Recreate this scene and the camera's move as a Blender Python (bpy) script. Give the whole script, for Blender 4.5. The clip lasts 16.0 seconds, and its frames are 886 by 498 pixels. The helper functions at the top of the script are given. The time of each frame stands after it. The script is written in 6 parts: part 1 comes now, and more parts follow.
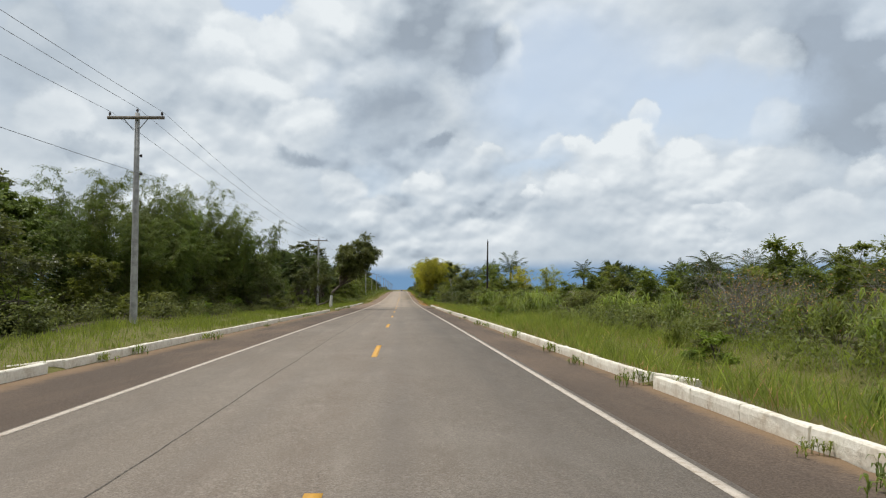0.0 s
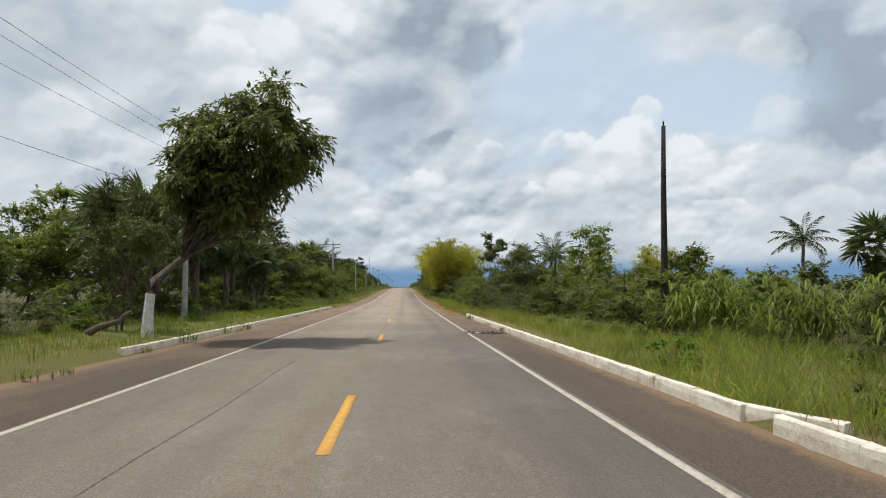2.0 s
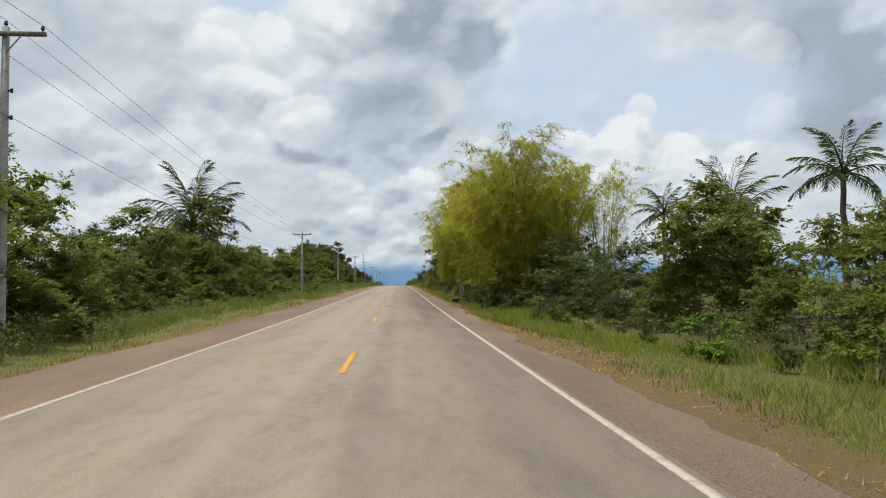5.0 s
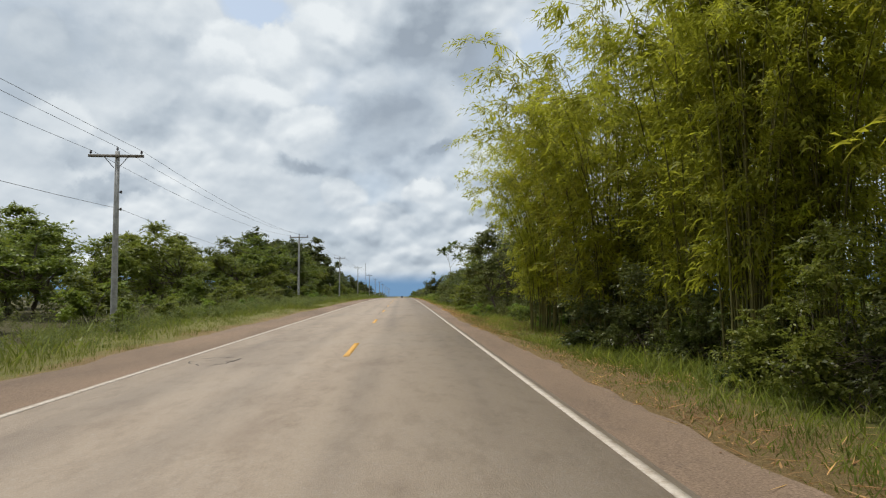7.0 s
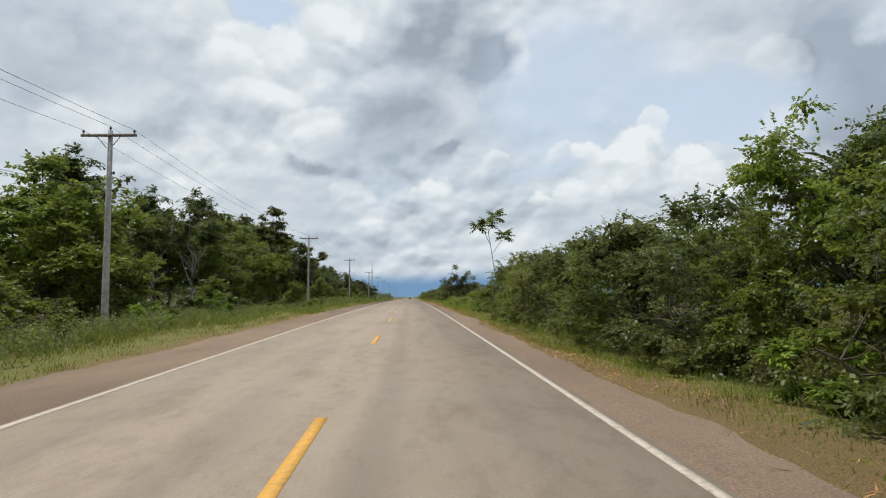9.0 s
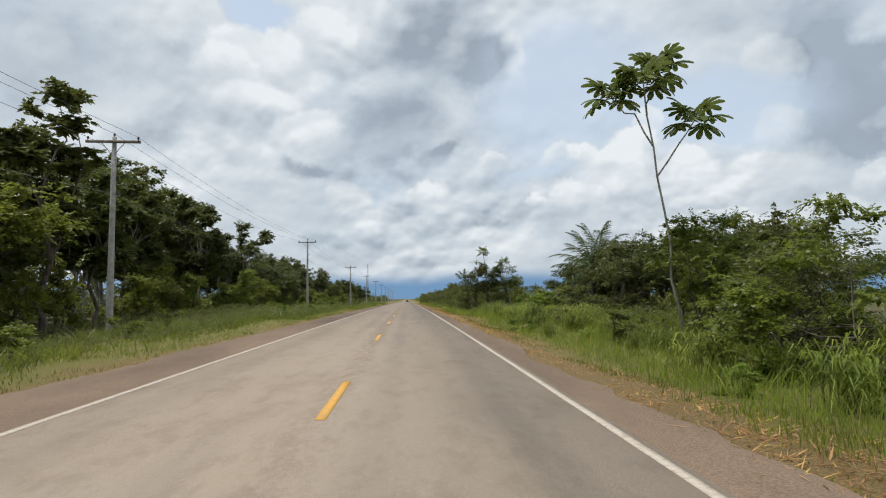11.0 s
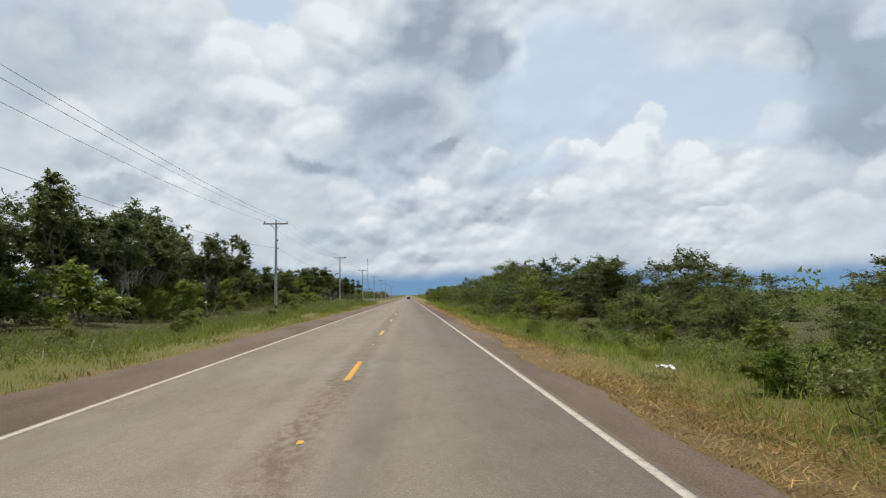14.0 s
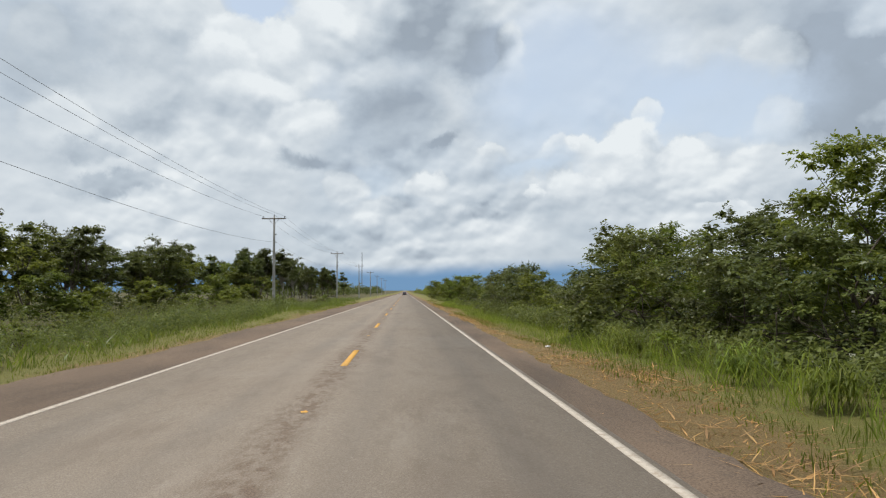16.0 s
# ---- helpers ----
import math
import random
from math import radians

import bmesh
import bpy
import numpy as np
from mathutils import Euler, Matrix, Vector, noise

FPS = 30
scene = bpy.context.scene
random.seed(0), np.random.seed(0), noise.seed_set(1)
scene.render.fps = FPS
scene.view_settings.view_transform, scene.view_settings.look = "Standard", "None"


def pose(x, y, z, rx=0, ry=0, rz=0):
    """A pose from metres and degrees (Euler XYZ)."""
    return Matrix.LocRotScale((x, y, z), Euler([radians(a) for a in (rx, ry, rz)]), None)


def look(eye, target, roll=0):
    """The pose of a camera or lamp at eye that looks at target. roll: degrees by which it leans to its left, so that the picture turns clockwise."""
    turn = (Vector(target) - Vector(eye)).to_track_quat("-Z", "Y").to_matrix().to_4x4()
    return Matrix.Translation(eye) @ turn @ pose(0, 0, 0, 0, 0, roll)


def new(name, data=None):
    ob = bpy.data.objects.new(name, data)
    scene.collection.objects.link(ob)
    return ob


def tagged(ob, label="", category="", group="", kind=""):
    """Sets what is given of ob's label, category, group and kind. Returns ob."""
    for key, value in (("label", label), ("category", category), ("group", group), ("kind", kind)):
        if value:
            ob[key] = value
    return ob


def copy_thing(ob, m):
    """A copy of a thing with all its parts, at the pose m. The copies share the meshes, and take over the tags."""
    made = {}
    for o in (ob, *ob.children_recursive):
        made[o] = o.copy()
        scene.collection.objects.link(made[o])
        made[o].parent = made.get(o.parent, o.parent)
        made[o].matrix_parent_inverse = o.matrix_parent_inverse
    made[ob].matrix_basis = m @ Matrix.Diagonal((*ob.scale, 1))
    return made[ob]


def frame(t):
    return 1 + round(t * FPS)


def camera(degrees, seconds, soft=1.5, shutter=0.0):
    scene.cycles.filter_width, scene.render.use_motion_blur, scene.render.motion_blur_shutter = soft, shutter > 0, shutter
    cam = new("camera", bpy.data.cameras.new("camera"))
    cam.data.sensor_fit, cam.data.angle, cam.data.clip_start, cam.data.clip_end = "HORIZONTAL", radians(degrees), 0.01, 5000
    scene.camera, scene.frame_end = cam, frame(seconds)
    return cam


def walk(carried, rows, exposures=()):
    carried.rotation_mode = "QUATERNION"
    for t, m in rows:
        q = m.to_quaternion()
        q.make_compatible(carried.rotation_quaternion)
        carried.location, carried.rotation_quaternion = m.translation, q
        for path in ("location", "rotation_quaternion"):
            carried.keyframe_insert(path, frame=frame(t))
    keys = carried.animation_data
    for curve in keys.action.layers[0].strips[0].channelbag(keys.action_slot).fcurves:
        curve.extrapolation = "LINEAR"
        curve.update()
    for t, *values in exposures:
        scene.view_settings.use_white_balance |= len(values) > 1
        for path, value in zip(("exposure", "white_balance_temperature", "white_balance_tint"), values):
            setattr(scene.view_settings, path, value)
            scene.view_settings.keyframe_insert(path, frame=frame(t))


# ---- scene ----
SKY_STRENGTH, SUN_STRENGTH = 1.05, 3.3
EXPOSURES = ((0.0, 0.0), (16.0, 0.0))
cam = camera(66.0, 16.0, soft=1.15)

# The road's rise and fall along y: distance, grade.
GRADES = [(-200, -0.0075), (25, -0.0075), (69, -0.0115), (129, -0.0066), (190, 0.006), (210, 0.009), (234, 0.0105), (294, 0.0085),
          (354, 0.003), (399, 0.0), (460, -0.0025), (700, -0.003), (1000, -0.002), (1500, 0.0), (4000, 0.0)]
GRADE_Y = np.arange(-200.0, 4000.0, 4.0)
GRADE_Z = np.cumsum(np.interp(GRADE_Y, *zip(*GRADES))) * 4.0
GRADE_Z -= np.interp(10.0, GRADE_Y, GRADE_Z)


def road_z(y):
    return np.interp(y, GRADE_Y, GRADE_Z)


# seconds, across, along, turn to the right, tilt up, lean (degrees), height of the eye
DRIVE = [
    (0, 0.92, 10.36, 3.46, 3.37, -0.0, 1.6),
    (0.5, 0.96, 24.77, 3.74, 3.27, -0.0, 1.6),
    (1, 0.99, 39.38, 3.51, 3.22, 0.08, 1.6),
    (1.5, 1.03, 54.15, 3.32, 3.13, 0.15, 1.6),
    (2, 1.02, 69.05, 3.33, 3.13, 0.22, 1.6),
    (2.5, 1.02, 84.03, 3.3, 3.04, 0.3, 1.6),
    (3, 1.02, 99.08, 3.5, 3.04, 0.34, 1.6),
    (3.5, 1.01, 114.16, 3.6, 2.89, 0.41, 1.6),
    (6, 1.5, 189.54, 3.93, 3.37, 0.22, 1.5),
    (6.5, 1.6, 204.54, 4.14, 3.7, 0.22, 1.57),
    (7, 1.45, 219.52, 3.41, 3.93, 0.22, 1.6),
    (7.5, 1.45, 234.47, 3.72, 3.93, 0.22, 1.62),
    (8, 1.33, 249.39, 4.54, 4.08, 0.18, 1.57),
    (8.5, 1.2, 264.31, 3.56, 4.12, 0.22, 1.66),
    (9, 1.18, 279.21, 2.77, 3.98, 0.22, 1.6),
    (11.5, 1.2, 353.99, 3.07, 4.12, 0.72, 1.63),
    (12, 1.21, 369.07, 3.15, 3.98, 0.57, 1.64),
    (12.5, 1.23, 384.23, 3.04, 3.7, 0.46, 1.64),
    (13, 1.25, 399.46, 3.04, 3.93, 0.39, 1.66),
    (13.5, 1.27, 414.78, 2.72, 3.7, 0.49, 1.68),
    (14, 1.3, 430.19, 2.87, 3.79, 0.53, 1.68),
    (14.5, 1.32, 445.71, 2.3, 3.37, 0.6, 1.66),
    (15, 1.35, 461.33, 2.31, 3.27, 0.6, 1.65),
    (15.5, 1.37, 477.05, 2.65, 3.22, 0.49, 1.64),
    (16, 1.4, 492.89, 3.18, 3.41, 0.42, 1.61),
]


def eye_row(t, x, y, turn, tilt, lean, high):
    a, e = radians(turn), radians(tilt)
    eye = Vector((x, y, float(road_z(y)) + high))
    way = Vector((math.sin(a) * math.cos(e), math.cos(a) * math.cos(e), math.sin(e)))
    return t, look(eye, eye + way * 10.0, -lean)


walk(cam, [eye_row(*row) for row in DRIVE], exposures=EXPOSURES)

# ---- world and sun ----
SUN_HIGH, SUN_AZ = 72.0, -80.0   # degrees above the horizon; east of the road's heading
world = bpy.data.worlds.new("cloudy_sky")
scene.world = world
world.use_nodes = True
wt = world.node_tree
wt.nodes.clear()


def wmath(op, a, b=None, c=None, clamp=False):
    n = wt.nodes.new("ShaderNodeMath")
    n.operation, n.use_clamp = op, clamp
    for i, v in enumerate((a, b, c)):
        if v is None:
            continue
        if isinstance(v, (int, float)):
            n.inputs[i].default_value = v
        else:
            wt.links.new(v, n.inputs[i])
    return n.outputs[0]


def wnoise(vec, scale, detail, rough, squash=1.0):
    m = wt.nodes.new("ShaderNodeVectorMath")
    m.operation = "MULTIPLY"
    wt.links.new(vec, m.inputs[0])
    m.inputs[1].default_value = (1.0, 1.0, squash)
    n = wt.nodes.new("ShaderNodeTexNoise")
    wt.links.new(m.outputs[0], n.inputs["Vector"])
    n.inputs["Scale"].default_value, n.inputs["Detail"].default_value, n.inputs["Roughness"].default_value = scale, detail, rough
    return n


def wramp(val, lo, hi, a=0.0, b=1.0):
    n = wt.nodes.new("ShaderNodeMapRange")
    n.interpolation_type = "SMOOTHSTEP"
    wt.links.new(val, n.inputs["Value"])
    for name, v in (("From Min", lo), ("From Max", hi), ("To Min", a), ("To Max", b)):
        n.inputs[name].default_value = v
    return n.outputs["Result"]


def wmix(fac, a, b):
    n = wt.nodes.new("ShaderNodeMix")
    n.data_type = "RGBA"
    wt.links.new(fac, n.inputs["Factor"])
    for i, v in ((6, a), (7, b)):
        if isinstance(v, tuple):
            n.inputs[i].default_value = (*v, 1.0)
        else:
            wt.links.new(v, n.inputs[i])
    return n.outputs[2]


heading = wt.nodes.new("ShaderNodeTexCoord").outputs["Generated"]
split = wt.nodes.new("ShaderNodeSeparateXYZ")
wt.links.new(heading, split.inputs[0])
azim = wmath("MULTIPLY", wmath("ARCTAN2", split.outputs[0], split.outputs[1]), 57.2958)
elev = wmath("MULTIPLY", wmath("ARCSINE", split.outputs[2]), 57.2958)
flat = wt.nodes.new("ShaderNodeCombineXYZ")
wt.links.new(azim, flat.inputs[0])
wt.links.new(elev, flat.inputs[1])
puff = wnoise(heading, 12.0, 9.0, 0.60)       # cauliflower edges
swirl = wnoise(heading, 5.0, 5.0, 0.55)       # slow drift of shapes
lazy = wnoise(heading, 7.0, 1.5, 0.4)         # uneven spacing of the swellings


def warped(noise_node, amount, start=None):
    m = wt.nodes.new("ShaderNodeVectorMath")
    m.operation = "SUBTRACT"
    wt.links.new(noise_node.outputs["Color"], m.inputs[0])
    m.inputs[1].default_value = (0.5, 0.5, 0.5)
    n = wt.nodes.new("ShaderNodeVectorMath")
    n.operation = "MULTIPLY_ADD"
    wt.links.new(m.outputs[0], n.inputs[0])
    n.inputs[1].default_value = (amount, amount, 0.0)
    wt.links.new(flat.outputs[0] if start is None else start, n.inputs[2])
    return n.outputs[0]


crisp, smooth = warped(puff, 4.0), warped(puff, 6.0)
fields = {"white": None, "grey": None, "blue": None}
EDGE = {"white": (1.10, 0.76), "grey": (1.3, 0.35), "blue": (1.4, 0.35)}


def blob(kind, az, el, wide, high, strength):
    """One cloud, shaded hollow or clear patch: its middle and half sizes in degrees."""
    n = wt.nodes.new("ShaderNodeVectorMath")
    n.operation = "MULTIPLY_ADD"
    wt.links.new(crisp if kind == "white" else smooth, n.inputs[0])
    n.inputs[1].default_value = (1.0 / wide, 1.0 / high, 0.0)
    n.inputs[2].default_value = (-az / wide, -el / high, 0.0)
    d = wt.nodes.new("ShaderNodeVectorMath")
    d.operation = "LENGTH"
    wt.links.new(n.outputs[0], d.inputs[0])
    v = wramp(d.outputs["Value"], *EDGE[kind], 0.0, strength)
    if kind == "white":      # sunlit above, shaded below
        tall = wt.nodes.new("ShaderNodeSeparateXYZ")
        wt.links.new(n.outputs[0], tall.inputs[0])
        v = wmath("MULTIPLY", v, wramp(tall.outputs[1], -1.0, 0.7, -0.15, 1.0))
    fields[kind] = v if fields[kind] is None else wmath("ADD", fields[kind], v)


blob("blue", -11.9, 22.8, 3.8, 1.5, 1.60)
blob("blue", 14.6, 17.0, 8.5, 6.6, 0.80)
blob("blue", 26.0, 13.9, 7.1, 3.3, 0.80)
blob("blue", -6.8, 15.8, 1.9, 1.9, 0.20)
blob("blue", 10.8, 9.9, 3.3, 0.9, 0.50)
blob("blue", -3.0, 8.6, 1.4, 1.9, 0.25)
blob("grey", 2.6, 21.0, 6.0, 4.2, 0.75)
blob("grey", 6.6, 18.7, 2.4, 2.8, 0.60)
blob("grey", -0.6, 14.2, 4.3, 2.8, 0.55)
blob("grey", -1.1, 11.4, 2.4, 1.4, 0.30)
blob("grey", -24.4, 18.8, 6.6, 1.9, 0.35)
blob("grey", -28.0, 16.3, 4.3, 1.9, 0.30)
blob("grey", 34.5, 13.7, 3.6, 3.6, 1.00)
blob("grey", 33.5, 17.0, 3.3, 2.4, 0.60)
blob("grey", 32.9, 19.8, 3.8, 2.4, 0.50)
blob("grey", -7.9, 10.6, 2.1, 0.9, 0.60)
blob("grey", 3.2, 11.7, 1.7, 0.7, 0.50)
blob("grey", -20.3, 13.2, 2.8, 1.9, 0.50)
blob("grey", -24.2, 10.3, 2.8, 0.9, 0.40)
blob("grey", -22.2, 8.1, 4.7, 0.7, 0.50)
blob("grey", 20.8, 11.0, 1.4, 1.7, 0.55)
blob("grey", 19.0, 8.7, 1.9, 1.9, 0.25)
blob("grey", 25.7, 4.1, 1.4, 0.5, 0.40)
blob("grey", 6.0, 6.2, 1.7, 0.9, 0.40)
blob("grey", 30.2, 6.7, 1.9, 1.2, 0.30)
blob("grey", -6.8, 4.4, 2.4, 0.9, 0.40)
blob("grey", 36.1, 10.7, 1.9, 0.9, 0.40)
blob("white", -12.8, 19.6, 4.7, 2.8, 0.80)
blob("white", -15.0, 17.9, 2.8, 2.4, 0.60)
blob("white", -8.2, 13.8, 2.8, 1.9, 0.70)
blob("white", -7.3, 21.0, 2.8, 2.8, 0.50)
blob("white", 20.2, 13.5, 1.4, 1.4, 0.90)
blob("white", 19.3, 11.8, 2.6, 1.7, 0.80)
blob("white", 16.4, 11.4, 2.8, 1.2, 0.80)
blob("white", 18.0, 9.8, 4.2, 2.4, 0.45)
blob("white", 12.9, 11.6, 1.9, 0.9, 0.50)
blob("white", 22.8, 9.8, 2.4, 2.1, 0.70)
blob("white", 25.5, 10.7, 2.8, 1.4, 0.45)
blob("white", 28.7, 9.4, 3.8, 1.7, 0.40)
blob("white", 20.8, 7.2, 8.1, 2.8, 0.22)
blob("white", 14.0, 8.0, 2.4, 1.4, 0.50)
blob("white", 1.7, 8.6, 1.9, 1.4, 0.60)
blob("white", 7.5, 11.4, 1.4, 0.9, 0.50)
blob("white", -4.9, 8.1, 1.9, 1.9, 0.50)
blob("white", 25.8, 6.1, 2.1, 0.7, 0.60)
blob("white", 35.6, 7.9, 1.9, 1.7, 0.80)
blob("white", -26.5, 12.1, 2.4, 2.8, 0.50)
blob("white", -27.7, 17.9, 2.4, 2.4, 0.30)
blob("white", 30.0, 12.4, 1.9, 1.9, 0.50)
blob("white", 29.6, 17.0, 2.4, 2.6, 0.50)
blob("white", 8.8, 18.6, 1.6, 3.2, 0.45)
blob("white", -12.0, 15.5, 3.6, 2.2, 0.55)
blob("white", -18.5, 21.5, 3.6, 2.4, 0.45)
blob("white", 10.8, 7.8, 0.9, 0.6, 0.70)
blob("white", -2.1, 6.3, 2.8, 1.4, 0.50)
blob("white", 32.7, 5.7, 2.8, 1.4, 0.50)

broad = wnoise(heading, 2.6, 8.0, 0.58, 1.5)
fine = wnoise(heading, 9.0, 10.0, 0.6, 1.5)


def puffs(vec, size, squash, detail, shift):
    """Rounded swellings, 0 in the creases to 1 on the bulges; shift moves the point looked at, in degrees."""
    m = wt.nodes.new("ShaderNodeVectorMath")
    m.operation = "ADD"
    wt.links.new(vec, m.inputs[0])
    m.inputs[1].default_value = (*shift, 0.0)
    n = wt.nodes.new("ShaderNodeVectorMath")
    n.operation = "MULTIPLY"
    wt.links.new(m.outputs[0], n.inputs[0])
    n.inputs[1].default_value = (1.0, squash, 1.0)
    v = wt.nodes.new("ShaderNodeTexVoronoi")
    v.voronoi_dimensions, v.feature, v.normalize = "2D", "SMOOTH_F1", True
    wt.links.new(n.outputs[0], v.inputs["Vector"])
    for key, value in (("Scale", 1.0 / size), ("Detail", detail), ("Roughness", 0.55), ("Lacunarity", 2.1), ("Smoothness", 0.35)):
        v.inputs[key].default_value = value
    return v.outputs["Distance"]


def relief(size, squash, detail, drift):
    """Heaped cloud lit from above and a little from the left: bright where the swelling falls away upwards."""
    vec = warped(puff, size * 0.28, warped(lazy, drift))
    here = puffs(vec, size, squash, detail, (0.0, 0.0))
    above = puffs(vec, size, squash, detail, (-0.05 * size, 0.13 * size))
    return wmath("SUBTRACT", above, here)


# how bright the cloud is, 0 slate to 1 sunlit
low = wramp(elev, 17.0, 6.0)      # rows of cumulus towards the horizon
high = wmath("SUBTRACT", 1.0, low)
body = wmath("MULTIPLY_ADD", broad.outputs["Fac"], 0.85, wmath("MULTIPLY", fine.outputs["Fac"], 0.45))
calm = wmath("MULTIPLY_ADD", wramp(swirl.outputs["Fac"], 0.40, 0.60), 0.7, 0.3)      # smoother stretches
body = wmath("ADD", body, -0.015)
for size, amount, by_height in ((9.0, 0.75, high), (4.4, 1.1, None), (2.0, 0.75, low)):
    strength = wmath("MULTIPLY", calm, amount) if by_height is None else wmath("MULTIPLY", calm, wmath("MULTIPLY_ADD", by_height, amount * 0.7, amount * 0.3))
    body = wmath("MULTIPLY_ADD", relief(size, 1.3, 0.7, size * 0.6), strength, body)
body = wmath("MULTIPLY_ADD", low, -0.04, body)
body = wmath("MULTIPLY_ADD", fields["white"], 0.36, body)
body = wmath("MULTIPLY_ADD", fields["grey"], -0.45, body)
body = wmath("MULTIPLY_ADD", body, 1.35, -0.245, clamp=True)
cloud = wt.nodes.new("ShaderNodeValToRGB")
wt.links.new(body, cloud.inputs[0])
ramp = cloud.color_ramp
ramp.elements[0].position, ramp.elements[0].color = 0.05, (0.315, 0.37, 0.435, 1)
ramp.elements[1].position, ramp.elements[1].color = 0.98, (0.775, 0.82, 0.845, 1)
for at, col in ((0.35, (0.455, 0.52, 0.585, 1)), (0.65, (0.60, 0.658, 0.708, 1))):
    ramp.elements.new(at).color = col
sky = wt.nodes.new("ShaderNodeTexSky")
sky.sky_type, sky.sun_disc = "NISHITA", False
sky.sun_elevation, sky.sun_rotation = radians(SUN_HIGH), radians(SUN_AZ)
pale = wt.nodes.new("ShaderNodeVectorMath")
pale.operation = "MULTIPLY_ADD"
wt.links.new(sky.outputs[0], pale.inputs[0])
pale.inputs[1].default_value = (0.05, 0.05, 0.05)
pale.inputs[2].default_value = (0.43, 0.485, 0.545)      # thin high veil
clear = wmath("SUBTRACT", fields["blue"], wmath("MULTIPLY", wmath("ABSOLUTE", fields["white"]), 0.8))
clear = wmath("ADD", clear, wmath("MULTIPLY", wmath("SUBTRACT", broad.outputs["Fac"], 0.5), -1.2), clamp=True)
over = wmix(clear, cloud.outputs[0], pale.outputs[0])
# far rain under the cloud base, a blue band over the horizon
band = wmath("MULTIPLY_ADD", wmath("SUBTRACT", swirl.outputs["Fac"], 0.5), 2.4, elev)
far_rain = wramp(band, 2.6, 1.0)
over = wmix(far_rain, over, (0.165, 0.30, 0.485))
back = wt.nodes.new("ShaderNodeBackground")
wt.links.new(over, back.inputs[0])
back.inputs[1].default_value = SKY_STRENGTH
wt.links.new(back.outputs[0], wt.nodes.new("ShaderNodeOutputWorld").inputs[0])
world.cycles.sampling_method = "MANUAL"
world.cycles.sample_map_resolution = 512

sun = new("sun", bpy.data.lights.new("sun", "SUN"))
sun.data.energy, sun.data.angle, sun.data.color = SUN_STRENGTH, radians(2.0), (1.0, 0.97, 0.93)
sa, se = radians(SUN_AZ), radians(SUN_HIGH)
sun.matrix_world = look((0, 0, 60), (-math.sin(sa) * math.cos(se) * 10, -math.cos(sa) * math.cos(se) * 10, 60 - math.sin(se) * 10))

# ---- materials ----


class Mat:
    """A node material, built step by step."""

    def __init__(self, name):
        self.m = bpy.data.materials.new(name)
        self.m.use_nodes = True
        self.t = self.m.node_tree
        self.b = self.t.nodes["Principled BSDF"]
        self.pos = self.t.nodes.new("ShaderNodeNewGeometry").outputs["Position"]

    def node(self, kind):
        return self.t.nodes.new(kind)

    def put(self, sock, v):
        if isinstance(v, (int, float)):
            sock.default_value = v
        elif isinstance(v, tuple):
            sock.default_value = (*v, 1.0) if len(v) == 3 and sock.type == "RGBA" else v
        else:
            self.t.links.new(v, sock)

    def noise(self, scale, detail=4.0, rough=0.6, stretch=(1, 1, 1), local=False):
        mp = self.node("ShaderNodeVectorMath")
        mp.operation = "MULTIPLY"
        self.put(mp.inputs[0], self.node("ShaderNodeTexCoord").outputs["Object"] if local else self.pos)
        mp.inputs[1].default_value = stretch
        n = self.node("ShaderNodeTexNoise")
        self.put(n.inputs["Vector"], mp.outputs[0])
        n.inputs["Scale"].default_value, n.inputs["Detail"].default_value, n.inputs["Roughness"].default_value = scale, detail, rough
        return n.outputs["Fac"]

    def math(self, op, a, b=0.0, clamp=False):
        n = self.node("ShaderNodeMath")
        n.operation, n.use_clamp = op, clamp
        self.put(n.inputs[0], a)
        self.put(n.inputs[1], b)
        return n.outputs[0]

    def span(self, v, lo, hi, a=0.0, b=1.0):
        n = self.node("ShaderNodeMapRange")
        n.interpolation_type = "SMOOTHSTEP"
        self.put(n.inputs["Value"], v)
        for k, w in (("From Min", lo), ("From Max", hi), ("To Min", a), ("To Max", b)):
            n.inputs[k].default_value = w
        return n.outputs["Result"]

    def mix(self, f, a, b):
        n = self.node("ShaderNodeMix")
        n.data_type = "RGBA"
        self.put(n.inputs["Factor"], f)
        self.put(n.inputs[6], a)
        self.put(n.inputs[7], b)
        return n.outputs[2]

    def axis(self, i):
        n = self.node("ShaderNodeSeparateXYZ")
        self.put(n.inputs[0], self.pos)
        return n.outputs[i]

    def done(self, colour, rough=0.8, bump=None, depth=0.02, strength=0.5, metal=0.0, spec=0.3):
        self.put(self.b.inputs["Base Color"], colour)
        self.put(self.b.inputs["Roughness"], rough)
        self.b.inputs["Metallic"].default_value = metal
        self.b.inputs["Specular IOR Level"].default_value = spec
        if bump is not None:
            n = self.node("ShaderNodeBump")
            n.inputs["Distance"].default_value, n.inputs["Strength"].default_value = depth, strength
            self.put(n.inputs["Height"], bump)
            self.put(self.b.inputs["Normal"], n.outputs[0])
        return self.m


